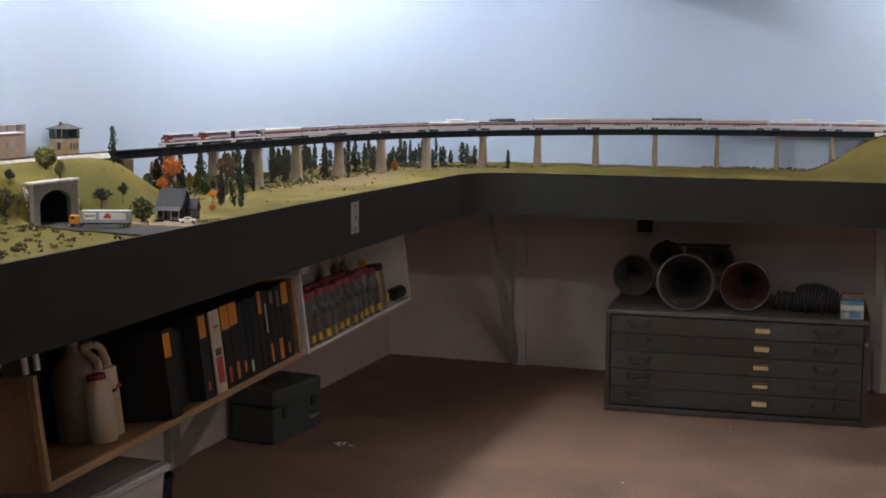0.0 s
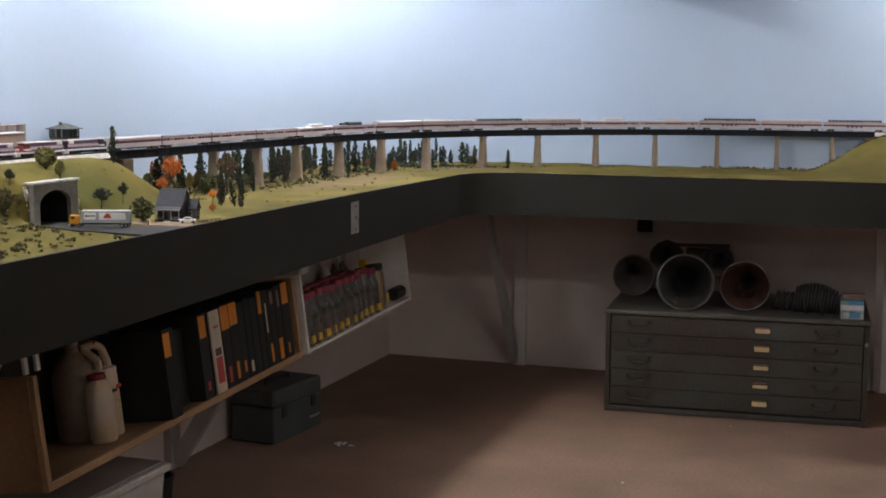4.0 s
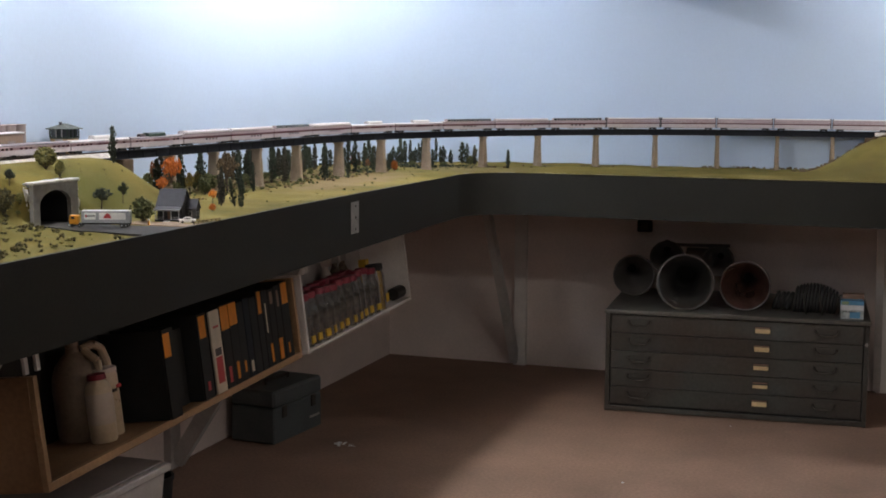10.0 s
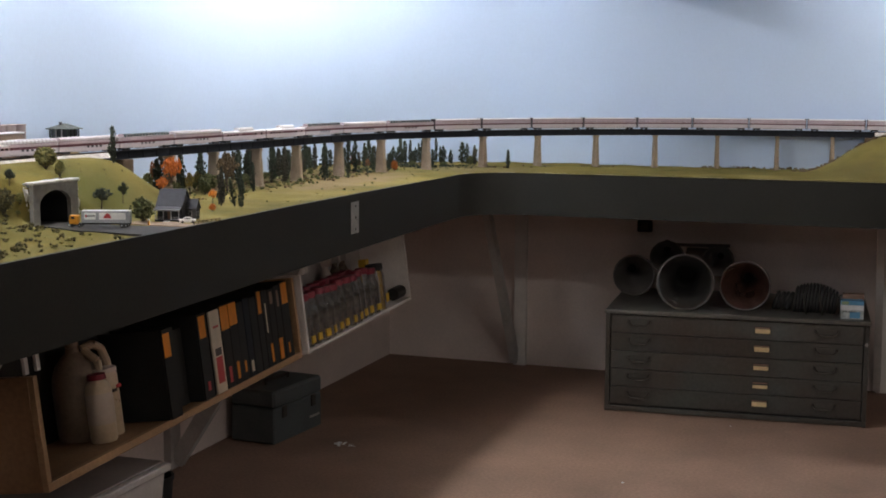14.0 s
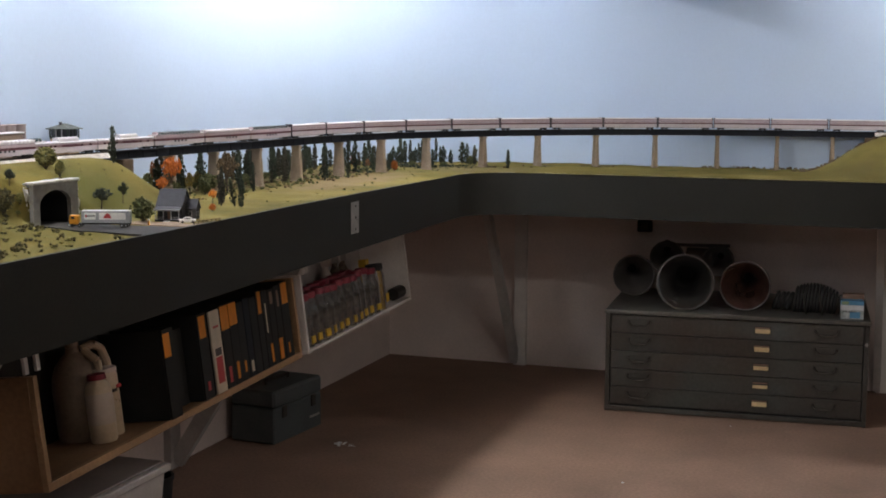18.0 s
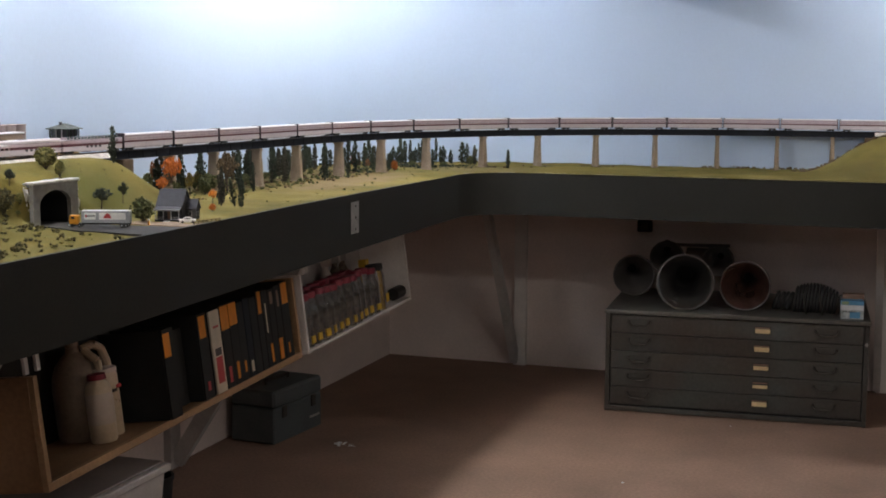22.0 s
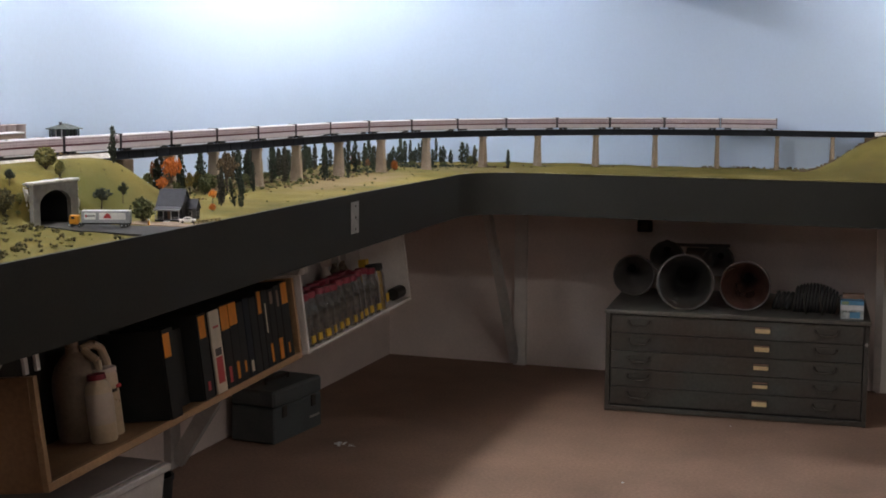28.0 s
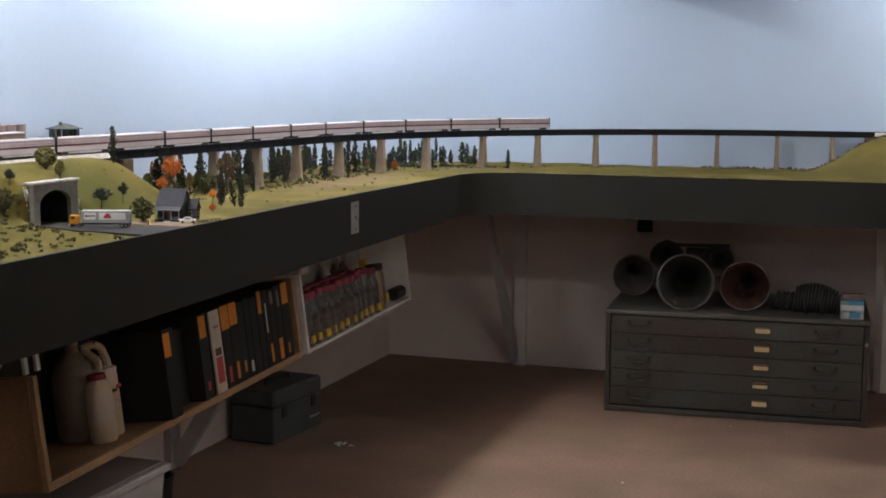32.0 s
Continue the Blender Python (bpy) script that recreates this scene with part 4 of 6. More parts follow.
CYPRESS_FRONT = [(-2.323, 4.224, 0.137, 0.708), (-2.254, 4.193, 0.097, 0.68), (-2.222, 4.183, 0.111, 0.728), (-2.488, 4.785, 0.117, 0.641), (-2.562, 5.226, 0.153, 0.764),
                 (-2.472, 5.438, 0.165, 0.842), (-2.545, 5.87, 0.161, 0.617), (-2.549, 5.954, 0.16, 0.565), (-2.515, 6.098, 0.113, 0.723), (-2.521, 6.323, 0.074, 1.282),
                 (-2.337, 6.403, 0.1, 0.952), (-2.29, 6.802, 0.114, 1.072), (-2.272, 6.823, 0.109, 0.823), (-1.94, 6.484, 0.094, 0.786)]
CYPRESS_BACK = [(-2.857, 4.66, 0.124, 0.944), (-2.828, 4.649, 0.15, 0.999), (-2.728, 4.63, 0.16, 0.877), (-2.828, 4.965, 0.138, 0.80), 
                (-2.847, 5.287, 0.124, 0.894), (-2.786, 5.224, 0.158, 0.692), (-2.868, 5.452, 0.105, 1.265), (-2.807, 5.385, 0.125, 0.748),
                (-2.807, 5.604, 0.13, 0.893), (-2.866, 5.776, 0.115, 0.863), (-2.787, 5.668, 0.127, 0.919)]
CYPRESS_WALL = [(-2.866, 5.892, 0.104, 0.97), (-2.833, 6.045, 0.109, 1.044), (-2.794, 6.027, 0.127, 0.809), (-2.809, 6.249, 0.088, 0.961), (-2.774, 6.347, 0.096, 0.895), (-2.728, 6.432, 0.07, 1.245),
                (-2.698, 6.428, 0.114, 0.946), (-2.675, 6.433, 0.132, 0.982), (-2.688, 6.536, 0.101, 0.978), (-2.82, 5.971, 0.129, 1.266), (-2.877, 5.28, 0.099, 1.123)]
CYPRESS_CORNER = [(-2.625, 6.609, 0.069, 1.277), (-2.594, 6.578, 0.098, 1.008), (-2.597, 6.645, 0.086, 1.031), (-2.562, 6.595, 0.137, 0.805), (-2.554, 6.641, 0.12, 1.014), (-2.543, 6.687, 0.121, 0.734),
                  (-2.532, 6.734, 0.083, 0.938), (-2.509, 6.734, 0.102, 0.875), (-2.488, 6.729, 0.127, 0.792), (-2.434, 6.792, 0.13, 0.692), (-2.424, 6.829, 0.09, 0.999), (-2.41, 6.843, 0.093, 1.206),
                  (-2.381, 6.87, 0.073, 1.397), (-2.552, 6.744, 0.059, 1.723), (-2.59, 6.691, 0.078, 1.286)]
BROAD_TREES = [(-2.56, 4.703, 0.166, 0.62, "brown"), (-2.62, 4.518, 0.099, 0.6, "ochre"), (-2.82, 5.971, 0.135, 0.5, "dark"), (-2.572, 5.986, 0.096, 0.5, "rust"), (-2.571, 6.163, 0.060, 0.8, "rust"),
               (-2.418, 6.141, 0.052, 0.9, "orange"), (-2.86, 4.642, 0.131, 0.3, "rust"), (-2.62, 4.385, 0.159, 0.48, "orange"), (-2.59, 4.27, 0.092, 0.47, "orange"), (-2.396, 4.292, 0.052, 0.85, "gold"),
               (-2.255, 4.038, 0.028, 1.2, "orange"), (-2.66, 4.44, 0.115, 0.55, "brown"), (-2.70, 4.72, 0.085, 0.6, "ochre"),
               (-2.826, 5.406, 0.088, 0.9, "brown"), (-2.846, 5.706, 0.087, 0.85, "brown"), (-2.808, 5.054, 0.084, 0.85, "ochre"), (-2.76, 5.061, 0.154, 0.52, "brown"), (-2.864, 5.937, 0.064, 1.1, "brown")]
BUSHY_TREES = [(-2.272, 3.628, 0.086, 1.12), (-2.626, 4.669, 0.082, 1.25), (-2.60, 4.60, 0.060, 1.2), (-2.757, 4.792, 0.055, 1.0), (-2.629, 5.098, 0.038, 1.1), (-2.473, 6.535, 0.029, 1.7), (-2.295, 6.517, 0.029, 1.8),
               (-2.198, 6.658, 0.056, 0.9), (-2.725, 5.157, 0.049, 1.3), (-2.743, 5.395, 0.033, 1.4), (-2.64, 4.444, 0.063, 1.0), (-2.8, 4.512, 0.09, 0.65), (-2.822, 5.115, 0.051, 1.1),
               (-2.679, 5.611, 0.034, 1.0), (-2.71, 5.799, 0.029, 1.4), (-2.618, 5.923, 0.022, 1.5), (-2.449, 6.083, 0.019, 1.6)]


CYPRESS_FILL = [(-2.727, 5.238, 0.144, 0.569), (-2.677, 5.344, 0.125, 0.738), (-2.727, 5.582, 0.122, 0.706), (-2.777, 5.85, 0.092, 0.979), (-2.80, 5.36, 0.118, 0.95), (-2.84, 5.50, 0.112, 1.0), (-2.74, 5.52, 0.13, 0.8), (-2.70, 5.06, 0.118, 0.8), (-2.44, 5.62, 0.045, 1.0), (-2.60, 5.17, 0.05, 0.9),
                (-2.80, 4.918, 0.150, 0.96), (-2.72, 5.102, 0.153, 0.55), (-2.82, 5.385, 0.134, 1.0), (-2.72, 4.444, 0.140, 0.75), (-2.80, 5.568, 0.131, 0.86), (-2.80, 5.708, 0.125, 0.93), (-2.70, 4.575, 0.117, 0.92),
                (-2.64, 6.30, 0.105, 0.9), (-2.60, 6.38, 0.12, 0.8), (-2.43, 6.56, 0.11, 0.9), (-2.385, 6.60, 0.085, 1.0), (-2.20, 6.74, 0.105, 0.95)]


def woods():
    random.seed(5)
    for i, (x, y, h, w) in enumerate(CYPRESS_FRONT):
        ob = tree("cypress", i % 5, LEAF_PINE if i in (0, 4) else LEAF_DARK, x, y, h, "slender dark green model cypress on the flocked ground", w * 1.3)
        if i == 1:
            ob.matrix_basis = pose(x, y, terrain(x, y), 0, -9, 20) @ Matrix.Diagonal((h * w * 1.3, h * w * 1.3, h, 1))
    for i, (x, y, h, w) in enumerate(CYPRESS_BACK + CYPRESS_WALL + CYPRESS_FILL):
        tree("cypress", (i + 2) % 5, LEAF_PINE if i % 3 == 1 else LEAF_DARK, x, y, h, "dark model tree behind the viaduct piers", w * 1.28)
    for i, (x, y, h, w) in enumerate(CYPRESS_CORNER):
        tree("cypress", (i * 2) % 5, LEAF_DARK, x, y, h, "slim dark model cypress in the belt behind the curved bridge", w * 1.2)
    kinds = {"gold": (LEAF_GOLD, "golden orange autumn model tree"), "orange": (LEAF_ORANGE, "bright orange autumn model tree"), "ochre": (LEAF_YELLOW, "ochre autumn model tree"), "rust": (LEAF_RUST, "rust-brown autumn model tree"),
             "brown": (LEAF_BROWN, "thin brown model tree"), "dark": (LEAF_DARK, "loose dark green model tree")}
    for i, (x, y, h, w, k) in enumerate(BROAD_TREES):
        leaf, said = kinds[k]
        tree(("standard" if h > 0.06 else "bush") if k == "orange" else "round", i % 2 if k == "orange" else i % 3, leaf, x, y, h, said + " among the dark cypresses", w, name="autumn_tree")
    for i, (x, y, h, w) in enumerate(BUSHY_TREES):
        tree("bush", i % 3, LEAF_GREEN, x, y, h, "bushy green model tree with a short trunk" if h > 0.05 else "low olive model shrub under the bridge", w)
    g = "model trees on the grassy hill"
    tree("round", 0, LEAF_DARK, -2.452, 3.674, 0.070, "spreading dark green model tree on the hillside", 1.2, group=g)
    tree("round", 0, LEAF_DARK, -2.45, 3.795, 0.074, "small leaning dark model tree on the hillside", 0.55, group=g)
    tree("bush", 2, LEAF_OLIVE, -2.605, 3.60, 0.076, "bushy olive model tree above the tunnel portal", 1.3, group=g)
    tree("bush", 1, LEAF_OLIVE, -2.535, 3.575, 0.055, "low olive model bush above the tunnel portal", 0.85, group=g)
    tree("round", 1, LEAF_DARK, -2.55, 3.344, 0.054, "small dark green model tree on the hill", 1.0, group=g)
    tree("bush", 0, LEAF_MOSS, -2.505, 3.255, 0.083, "dark bushy thicket beside the tunnel portal", 1.0, group=g)
    tree("bush", 2, LEAF_OLIVE, -2.50, 3.325, 0.037, "low bush beside the tunnel portal", 1.0, group=g)
    tree("cypress", 3, LEAF_DARK, -2.585, 3.952, 0.123, "tall dark model cypress at the bridge end", 0.95, group=g)
    tree("round", 2, LEAF_GREEN, -2.491, 3.30, 0.02, "tiny green model bush beside the portal", 1.2, group=g)


def undergrowth():
    random.seed(9)

    def patch(name, leaf, label, spots):
        s = Shape()
        for x, y, r in spots:
            z = terrain(x, y)
            for k in range(5):
                blob(s, (x + random.gauss(0, r * 0.55), y + random.gauss(0, r * 0.55), z + r * random.uniform(0.15, 0.9)), r * random.uniform(0.35, 0.7), 0.5)
        tagged(part(name, s, leaf), label, "undergrowth", kind="stuff")

    U = random.uniform
    patch("slope_bushes", LEAF_MOSS, "low dark green bushes on the grass slope", [(U(-2.5, -2.12), U(2.72, 3.27), U(0.005, 0.0125)) for _ in range(72)] + [(U(-2.75, -2.4), U(3.2, 3.34), U(0.006, 0.014)) for _ in range(14)] + [(U(-2.7, -2.42), U(3.62, 4.3), U(0.002, 0.004)) for _ in range(14)])
    patch("slope_tufts", LEAF_OLIVE, "olive tufts on the grass slope", [(U(-2.5, -2.12), U(2.72, 3.28), U(0.003, 0.008)) for _ in range(60)])
    patch("wood_floor_bushes", LEAF_BROWN, "brown scrub under the model trees", [(U(-2.82, -2.44), U(4.35, 6.75), U(0.003, 0.008)) for _ in range(120)])
    patch("wood_floor_greenery", LEAF_GREEN, "green scrub under the model trees", [(U(-2.86, -2.48), U(4.3, 6.8), U(0.003, 0.010)) for _ in range(130)] + [(U(-2.45, -2.12), U(4.3, 6.3), U(0.003, 0.006)) for _ in range(26)])
    patch("pier_foot_brush", LEAF_BROWN, "brown and rust brush round the pier feet", [(U(-2.68, -2.42), U(4.9, 6.55), U(0.004, 0.010)) for _ in range(70)])
    patch("pier_foot_greenery", LEAF_GREEN, "dark green shrubs between the piers", [(U(-2.72, -2.44), U(5.0, 6.6), U(0.005, 0.014)) for _ in range(70)] + [(U(-2.45, -2.2), U(6.2, 6.6), U(0.003, 0.008)) for _ in range(24)])
    patch("autumn_scrub", LEAF_YELLOW, "ochre scrub beside the piers", [(U(-2.74, -2.42), U(4.4, 6.7), U(0.003, 0.007)) for _ in range(80)])
    spots = []
    for s0 in (2.698, 3.021, 3.349):
        for _ in range(12):
            x, y, z = along(s0 + U(-0.1, 0.1), U(0.0, 0.12), 0)
            spots.append((x, y, U(0.003, 0.008)))
    for _ in range(90):
        x = U(-0.62, -0.08)
        spots.append((x, 7.20 - 0.35 * max(0, x + 0.45) + U(-0.03, 0.03), U(0.004, 0.011)))
    spots += [(U(-1.1, -0.55), NORTH - U(0.01, 0.035), U(0.005, 0.011)) for _ in range(50)]
    patch("bend_brush", LEAF_DARK, "dark low brush along the foot of the cypress belt", [(U(-2.56, -2.26), U(6.38, 6.52), U(0.006, 0.014)) for _ in range(40)] + [(U(-2.32, -2.1), U(6.45, 6.68), U(0.004, 0.010)) for _ in range(26)] + [(U(-2.62, -2.46), U(5.9, 6.35), U(0.005, 0.012)) for _ in range(30)])
    patch("brown_brush", LEAF_BROWN, "brown brush round the pier feet", spots)


portal()
road()
truck()
house()
small_car()
fence()
marker_post()
tower()
warehouse()
woods()
undergrowth()


# ---------------------------------------------------------------- under the west side: hanging shelves
YAW, LEAN = math.atan(0.068), radians(7)


def shelf_frame(u=0.0, d=0.0, w=0.0):
    """Pose on the tilted shelf: u along it, d inwards from its front edge, w up."""
    n = Vector((math.cos(YAW), math.sin(YAW), 0))
    x = Vector((-math.sin(YAW), math.cos(YAW), 0))
    z = Vector((0, 0, math.cos(LEAN))) - n * math.sin(LEAN)
    y = z.cross(x)
    m = Matrix((x, y, z)).transposed().to_4x4()
    return Matrix.Translation(Vector((-2.12, 2.9, 0.55)) + x * u + y * d + z * w) @ m


def wooden_shelf():
    ob = thing("bookshelf", shelf_frame(), "long pine shelf hung tilted under the layout, holding black binders", "shelf")
    part("bottom_board", Shape().box(0.019, 1.80, 0.019, 0.29, -0.001, 0.018, 0.001), WOOD_IN, ob)
    part("front_lip", Shape().box(0.0, 1.82, 0, 0.018, -0.003, 0.021, 0.0015), WOOD, ob, "pale pine front edge")
    part("end_panel", Shape().box(0, 0.018, 0.019, 0.29, -0.003, 0.31, 0.001), WOOD_IN, ob)
    part("end_edge", Shape().box(-0.001, 0.0185, 0, 0.0185, 0.0215, 0.31, 0.001), WOOD, ob)
    part("end_panel", Shape().box(1.801, 1.82, 0.019, 0.29, -0.003, 0.315, 0.001), WOOD, ob)
    part("end_edge", Shape().box(1.800, 1.8205, 0, 0.0185, 0.0215, 0.315, 0.001), WOOD, ob)
    # ply back in binder black, so the shelf's inner shade is in its colour
    part("back_board", Shape().box(0.0, 1.82, 0.291, 0.298, -0.003, 0.315), BINDER, ob, "back board coloured black for the shade behind the binders")
    for u in (0.0, 0.055):
        part("hanger", Shape().box(u, u + 0.017, 0.02, 0.03, 0.315, 0.39, 0.001), WHITE_WOOD, ob, "white strap hanger")
    for u in (1.7, 1.74):
        part("hanger", Shape().box(u, u + 0.02, 0.2, 0.208, 0.30, 0.46, 0.001), WHITE_WOOD, ob)


def binder(u, width, h, depth, material, name="binder", label="black ring binder on the pine shelf", top=None, low=None, cover=None, back=0.004):
    ob = thing(name, shelf_frame(u, back if u > 0.7 else -0.012, 0.0215 if u < 0.7 else 0.0185), label, "binder", "binders on the pine shelf")
    part("spine", Shape().box(0.001, width - 0.001, 0, 0.008, 0, h, 0.002), cover or material, ob)
    for a in (0.001, width - 0.004):
        part("cover", Shape().box(a, a + 0.003, 0.0085, depth, 0, h, 0.001), material, ob)
    part("pages", Shape().box(0.0045, width - 0.0045, 0.012, depth - 0.01, 0.004, h - 0.015), BINDER, ob)
    for lab in (top, low):
        if lab:
            a, b, z0, z1, lm = lab
            part("spine_label", Shape().box(width * a, width * b, -0.0012, 0.0004, z0, z1, 0.0003), lm, ob, lm.name.replace("_", " "))
    return ob


def books():
    binder(0.692, 0.076, 0.285, 0.225, BINDER, label="big black box file with an orange label", top=(0.03, 0.60, 0.196, 0.272, ORANGE))
    binder(0.80, 0.05, 0.225, 0.20, BINDER, label="low dark file in the shadow of the shelf", back=0.075)
    binder(0.86, 0.10, 0.255, 0.20, BINDER, label="dark file pushed back on the shelf", back=0.06)
    binder(0.968, 0.074, 0.29, 0.27, BINDER, label="black binder with a wide orange label", top=(0.14, 0.76, 0.208, 0.282, ORANGE), low=(0.35, 0.6, 0.03, 0.06, RED))
    ob = binder(1.062, 0.078, 0.285, 0.27, BINDER, label="binder with a cream spine and red panel", cover=CREAM, low=(0.2, 0.8, 0.035, 0.125, RED))
    part("print_bar", Shape().box(0.02, 0.06, -0.0012, 0.0004, 0.225, 0.232), RED, ob)
    part("print_panel", Shape().box(0.016, 0.062, -0.0012, 0.0004, 0.13, 0.155), HANDLE, ob)
    binder(1.144, 0.066, 0.292, 0.27, BINDER, label="black binder with a wide orange label", top=(0.04, 0.97, 0.205, 0.288, ORANGE), low=(0.35, 0.65, 0.02, 0.075, RED))
    binder(1.212, 0.066, 0.292, 0.27, BINDER, label="black binder with a wide orange label", top=(0.04, 0.97, 0.21, 0.288, ORANGE), low=(0.3, 0.6, 0.02, 0.08, ORANGE))
    binder(1.275, 0.06, 0.28, 0.27, BINDER, label="plain black binder with small orange tab", low=(0.35, 0.6, 0.03, 0.07, ORANGE))
    binder(1.338, 0.05, 0.285, 0.27, BINDER_BLUE, label="dark slate binder with a small pale tab", low=(0.3, 0.7, 0.02, 0.06, CREAM))
    binder(1.39, 0.06, 0.28, 0.27, BINDER, label="plain black binder on the pine shelf")
    binder(1.453, 0.05, 0.295, 0.27, BINDER, label="black binder with a narrow orange label", top=(0.25, 0.8, 0.21, 0.292, ORANGE))
    binder(1.506, 0.055, 0.29, 0.27, BINDER, label="black binder with a thin white line", top=(0.35, 0.5, 0.13, 0.24, CREAM), low=(0.62, 0.97, 0.016, 0.085, ORANGE))
    binder(1.563, 0.055, 0.285, 0.27, BINDER, label="black binder with a brown tab", top=(0.25, 0.7, 0.23, 0.275, CARD_BROWN))
    binder(1.62, 0.056, 0.29, 0.27, BINDER, label="black binder with an orange bottom label", low=(0.0, 0.6, 0.012, 0.09, ORANGE), top=(0.4, 0.7, 0.21, 0.27, CARD_BROWN))
    binder(1.679, 0.078, 0.295, 0.27, BINDER, label="black binder with a broad orange label", top=(0.15, 0.85, 0.21, 0.29, ORANGE), low=(0.35, 0.5, 0.02, 0.06, ORANGE))


def jugs():
    ob = thing("gallon_jug", shelf_frame(0.52, 0.20, 0.019), "dull tan gallon jug with a cream moulded handle", "jug")
    part("body", Shape().lathe([(0.0, 0), (0.066, 0.0), (0.074, 0.012), (0.075, 0.10), (0.075, 0.16), (0.071, 0.195), (0.058, 0.228), (0.038, 0.252), (0.022, 0.266), (0.02, 0.28), (0.0, 0.281)], 24), AMBER, ob, smooth=True)
    h = Shape()
    pts = [(0.022, -0.018, 0.270), (0.050, -0.04, 0.280), (0.078, -0.05, 0.262), (0.094, -0.054, 0.22), (0.100, -0.056, 0.185), (0.084, -0.048, 0.15), (0.06, -0.035, 0.13)]
    for a, b in zip(pts, pts[1:]):
        h.tube(a, b, 0.013, n=8)
    arm = Shape().tube((0.012, -0.03, 0.268), (0.004, -0.078, 0.235), 0.012, n=8).tube((0.004, -0.078, 0.235), (0.0, -0.085, 0.19), 0.012, n=8)
    part("pour_grip", arm, MILKY, ob, "cream moulded grip", smooth=True)
    part("handle", h, MILKY, ob, "cream moulded handle", smooth=True)
    part("cap", Shape().lathe([(0, 0.2815), (0.021, 0.2815), (0.021, 0.298), (0, 0.299)], 16), AMBER, ob)
    b = thing("plastic_bottle", shelf_frame(0.466, 0.098, 0.019), "white glue bottle with a dark red cap", "bottle", "bottles on the pine shelf")
    r, hh = 0.040, 0.188
    part("body", Shape().lathe([(0.0, 0), (r * 0.9, 0), (r, 0.006), (r, hh * 0.84), (r * 0.85, hh * 0.93), (r * 0.5, hh * 0.98), (r * 0.45, hh), (0, hh)], 24), MILKY, b, smooth=True)
    part("cap", Shape().lathe([(0, hh + 0.0005), (r * 0.72, hh + 0.0005), (r * 0.68, hh + 0.017), (0, hh + 0.018)], 16), RED_CAP, b, smooth=True)
    part("label", Shape().lathe([(r + 0.0005, hh * 0.30), (r + 0.0008, hh * 0.31), (r + 0.0008, hh * 0.78), (r + 0.0005, hh * 0.79)], 24), WHITE_PL, b, "pale wrap-round label", smooth=True)
    j = thing("plastic_jar", shelf_frame(0.55, 0.125, 0.019), "cream plastic jar with a flat lid and printed band", "jar")
    r, hh = 0.042, 0.205
    part("body", Shape().lathe([(0.0, 0), (r * 0.94, 0), (r, 0.006), (r, hh * 0.9), (r * 0.94, hh * 0.93), (r * 0.94, hh * 0.95), (0, hh * 0.95)], 24), MILKY, j, smooth=True)
    part("lid", Shape().lathe([(0, hh * 0.951), (r, hh * 0.951), (r, hh), (r * 0.96, hh + 0.003), (0, hh + 0.003)], 24), WHITE_PL, j, smooth=True)
    part("dark_mark", Shape().box(-0.024, -0.004, -r - 0.0016, -r + 0.010, hh * 0.66, hh * 0.70), HANDLE, j)
    part("red_mark", Shape().box(-0.0035, 0.022, -r - 0.0022, -r + 0.008, hh * 0.70, hh * 0.75), RED, j)


def white_rack():
    ob = thing("bottle_rack", shelf_frame(1.888), "white painted rack hung under the layout, filled with bottles", "rack")
    L = 1.35
    part("bottom_board", Shape().box(0.0, L + 0.05, 0.0, 0.24, -0.004, 0.009, 0.0012), WHITE_WOOD, ob)
    part("end_panel", Shape().box(0, 0.013, 0.016, 0.24, 0.0095, 0.315, 0.001), WHITE_WOOD, ob)
    part("end_edge", Shape().box(-0.001, 0.0145, 0, 0.0155, 0.0095, 0.315, 0.001), WHITE_WOOD, ob)
    part("end_panel", Shape().box(L + 0.036, L + 0.049, 0.0145, 0.24, 0.0095, 0.338, 0.001), WHITE_WOOD, ob)
    part("end_edge", Shape().box(L + 0.035, L + 0.05, 0.0, 0.014, 0.01, 0.34, 0.001), WHITE_WOOD, ob)
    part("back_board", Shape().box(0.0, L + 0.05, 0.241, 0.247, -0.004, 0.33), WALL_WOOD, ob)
    for u in (0.05, 0.085):
        part("hanger", Shape().box(u, u + 0.022, 0.004, 0.012, 0.31, 0.39, 0.001), WHITE_WOOD, ob, "white strap hanger")
    part("hanger", Shape().box(L + 0.02, L + 0.10, 0.02, 0.05, 0.325, 0.345, 0.001), WHITE_WOOD, ob)
    part("hose_end", Shape().tube((L - 0.07, 0.055, 0.042), (L + 0.03, 0.045, 0.046), 0.031, n=14), RUBBER, ob, "dark hose end")


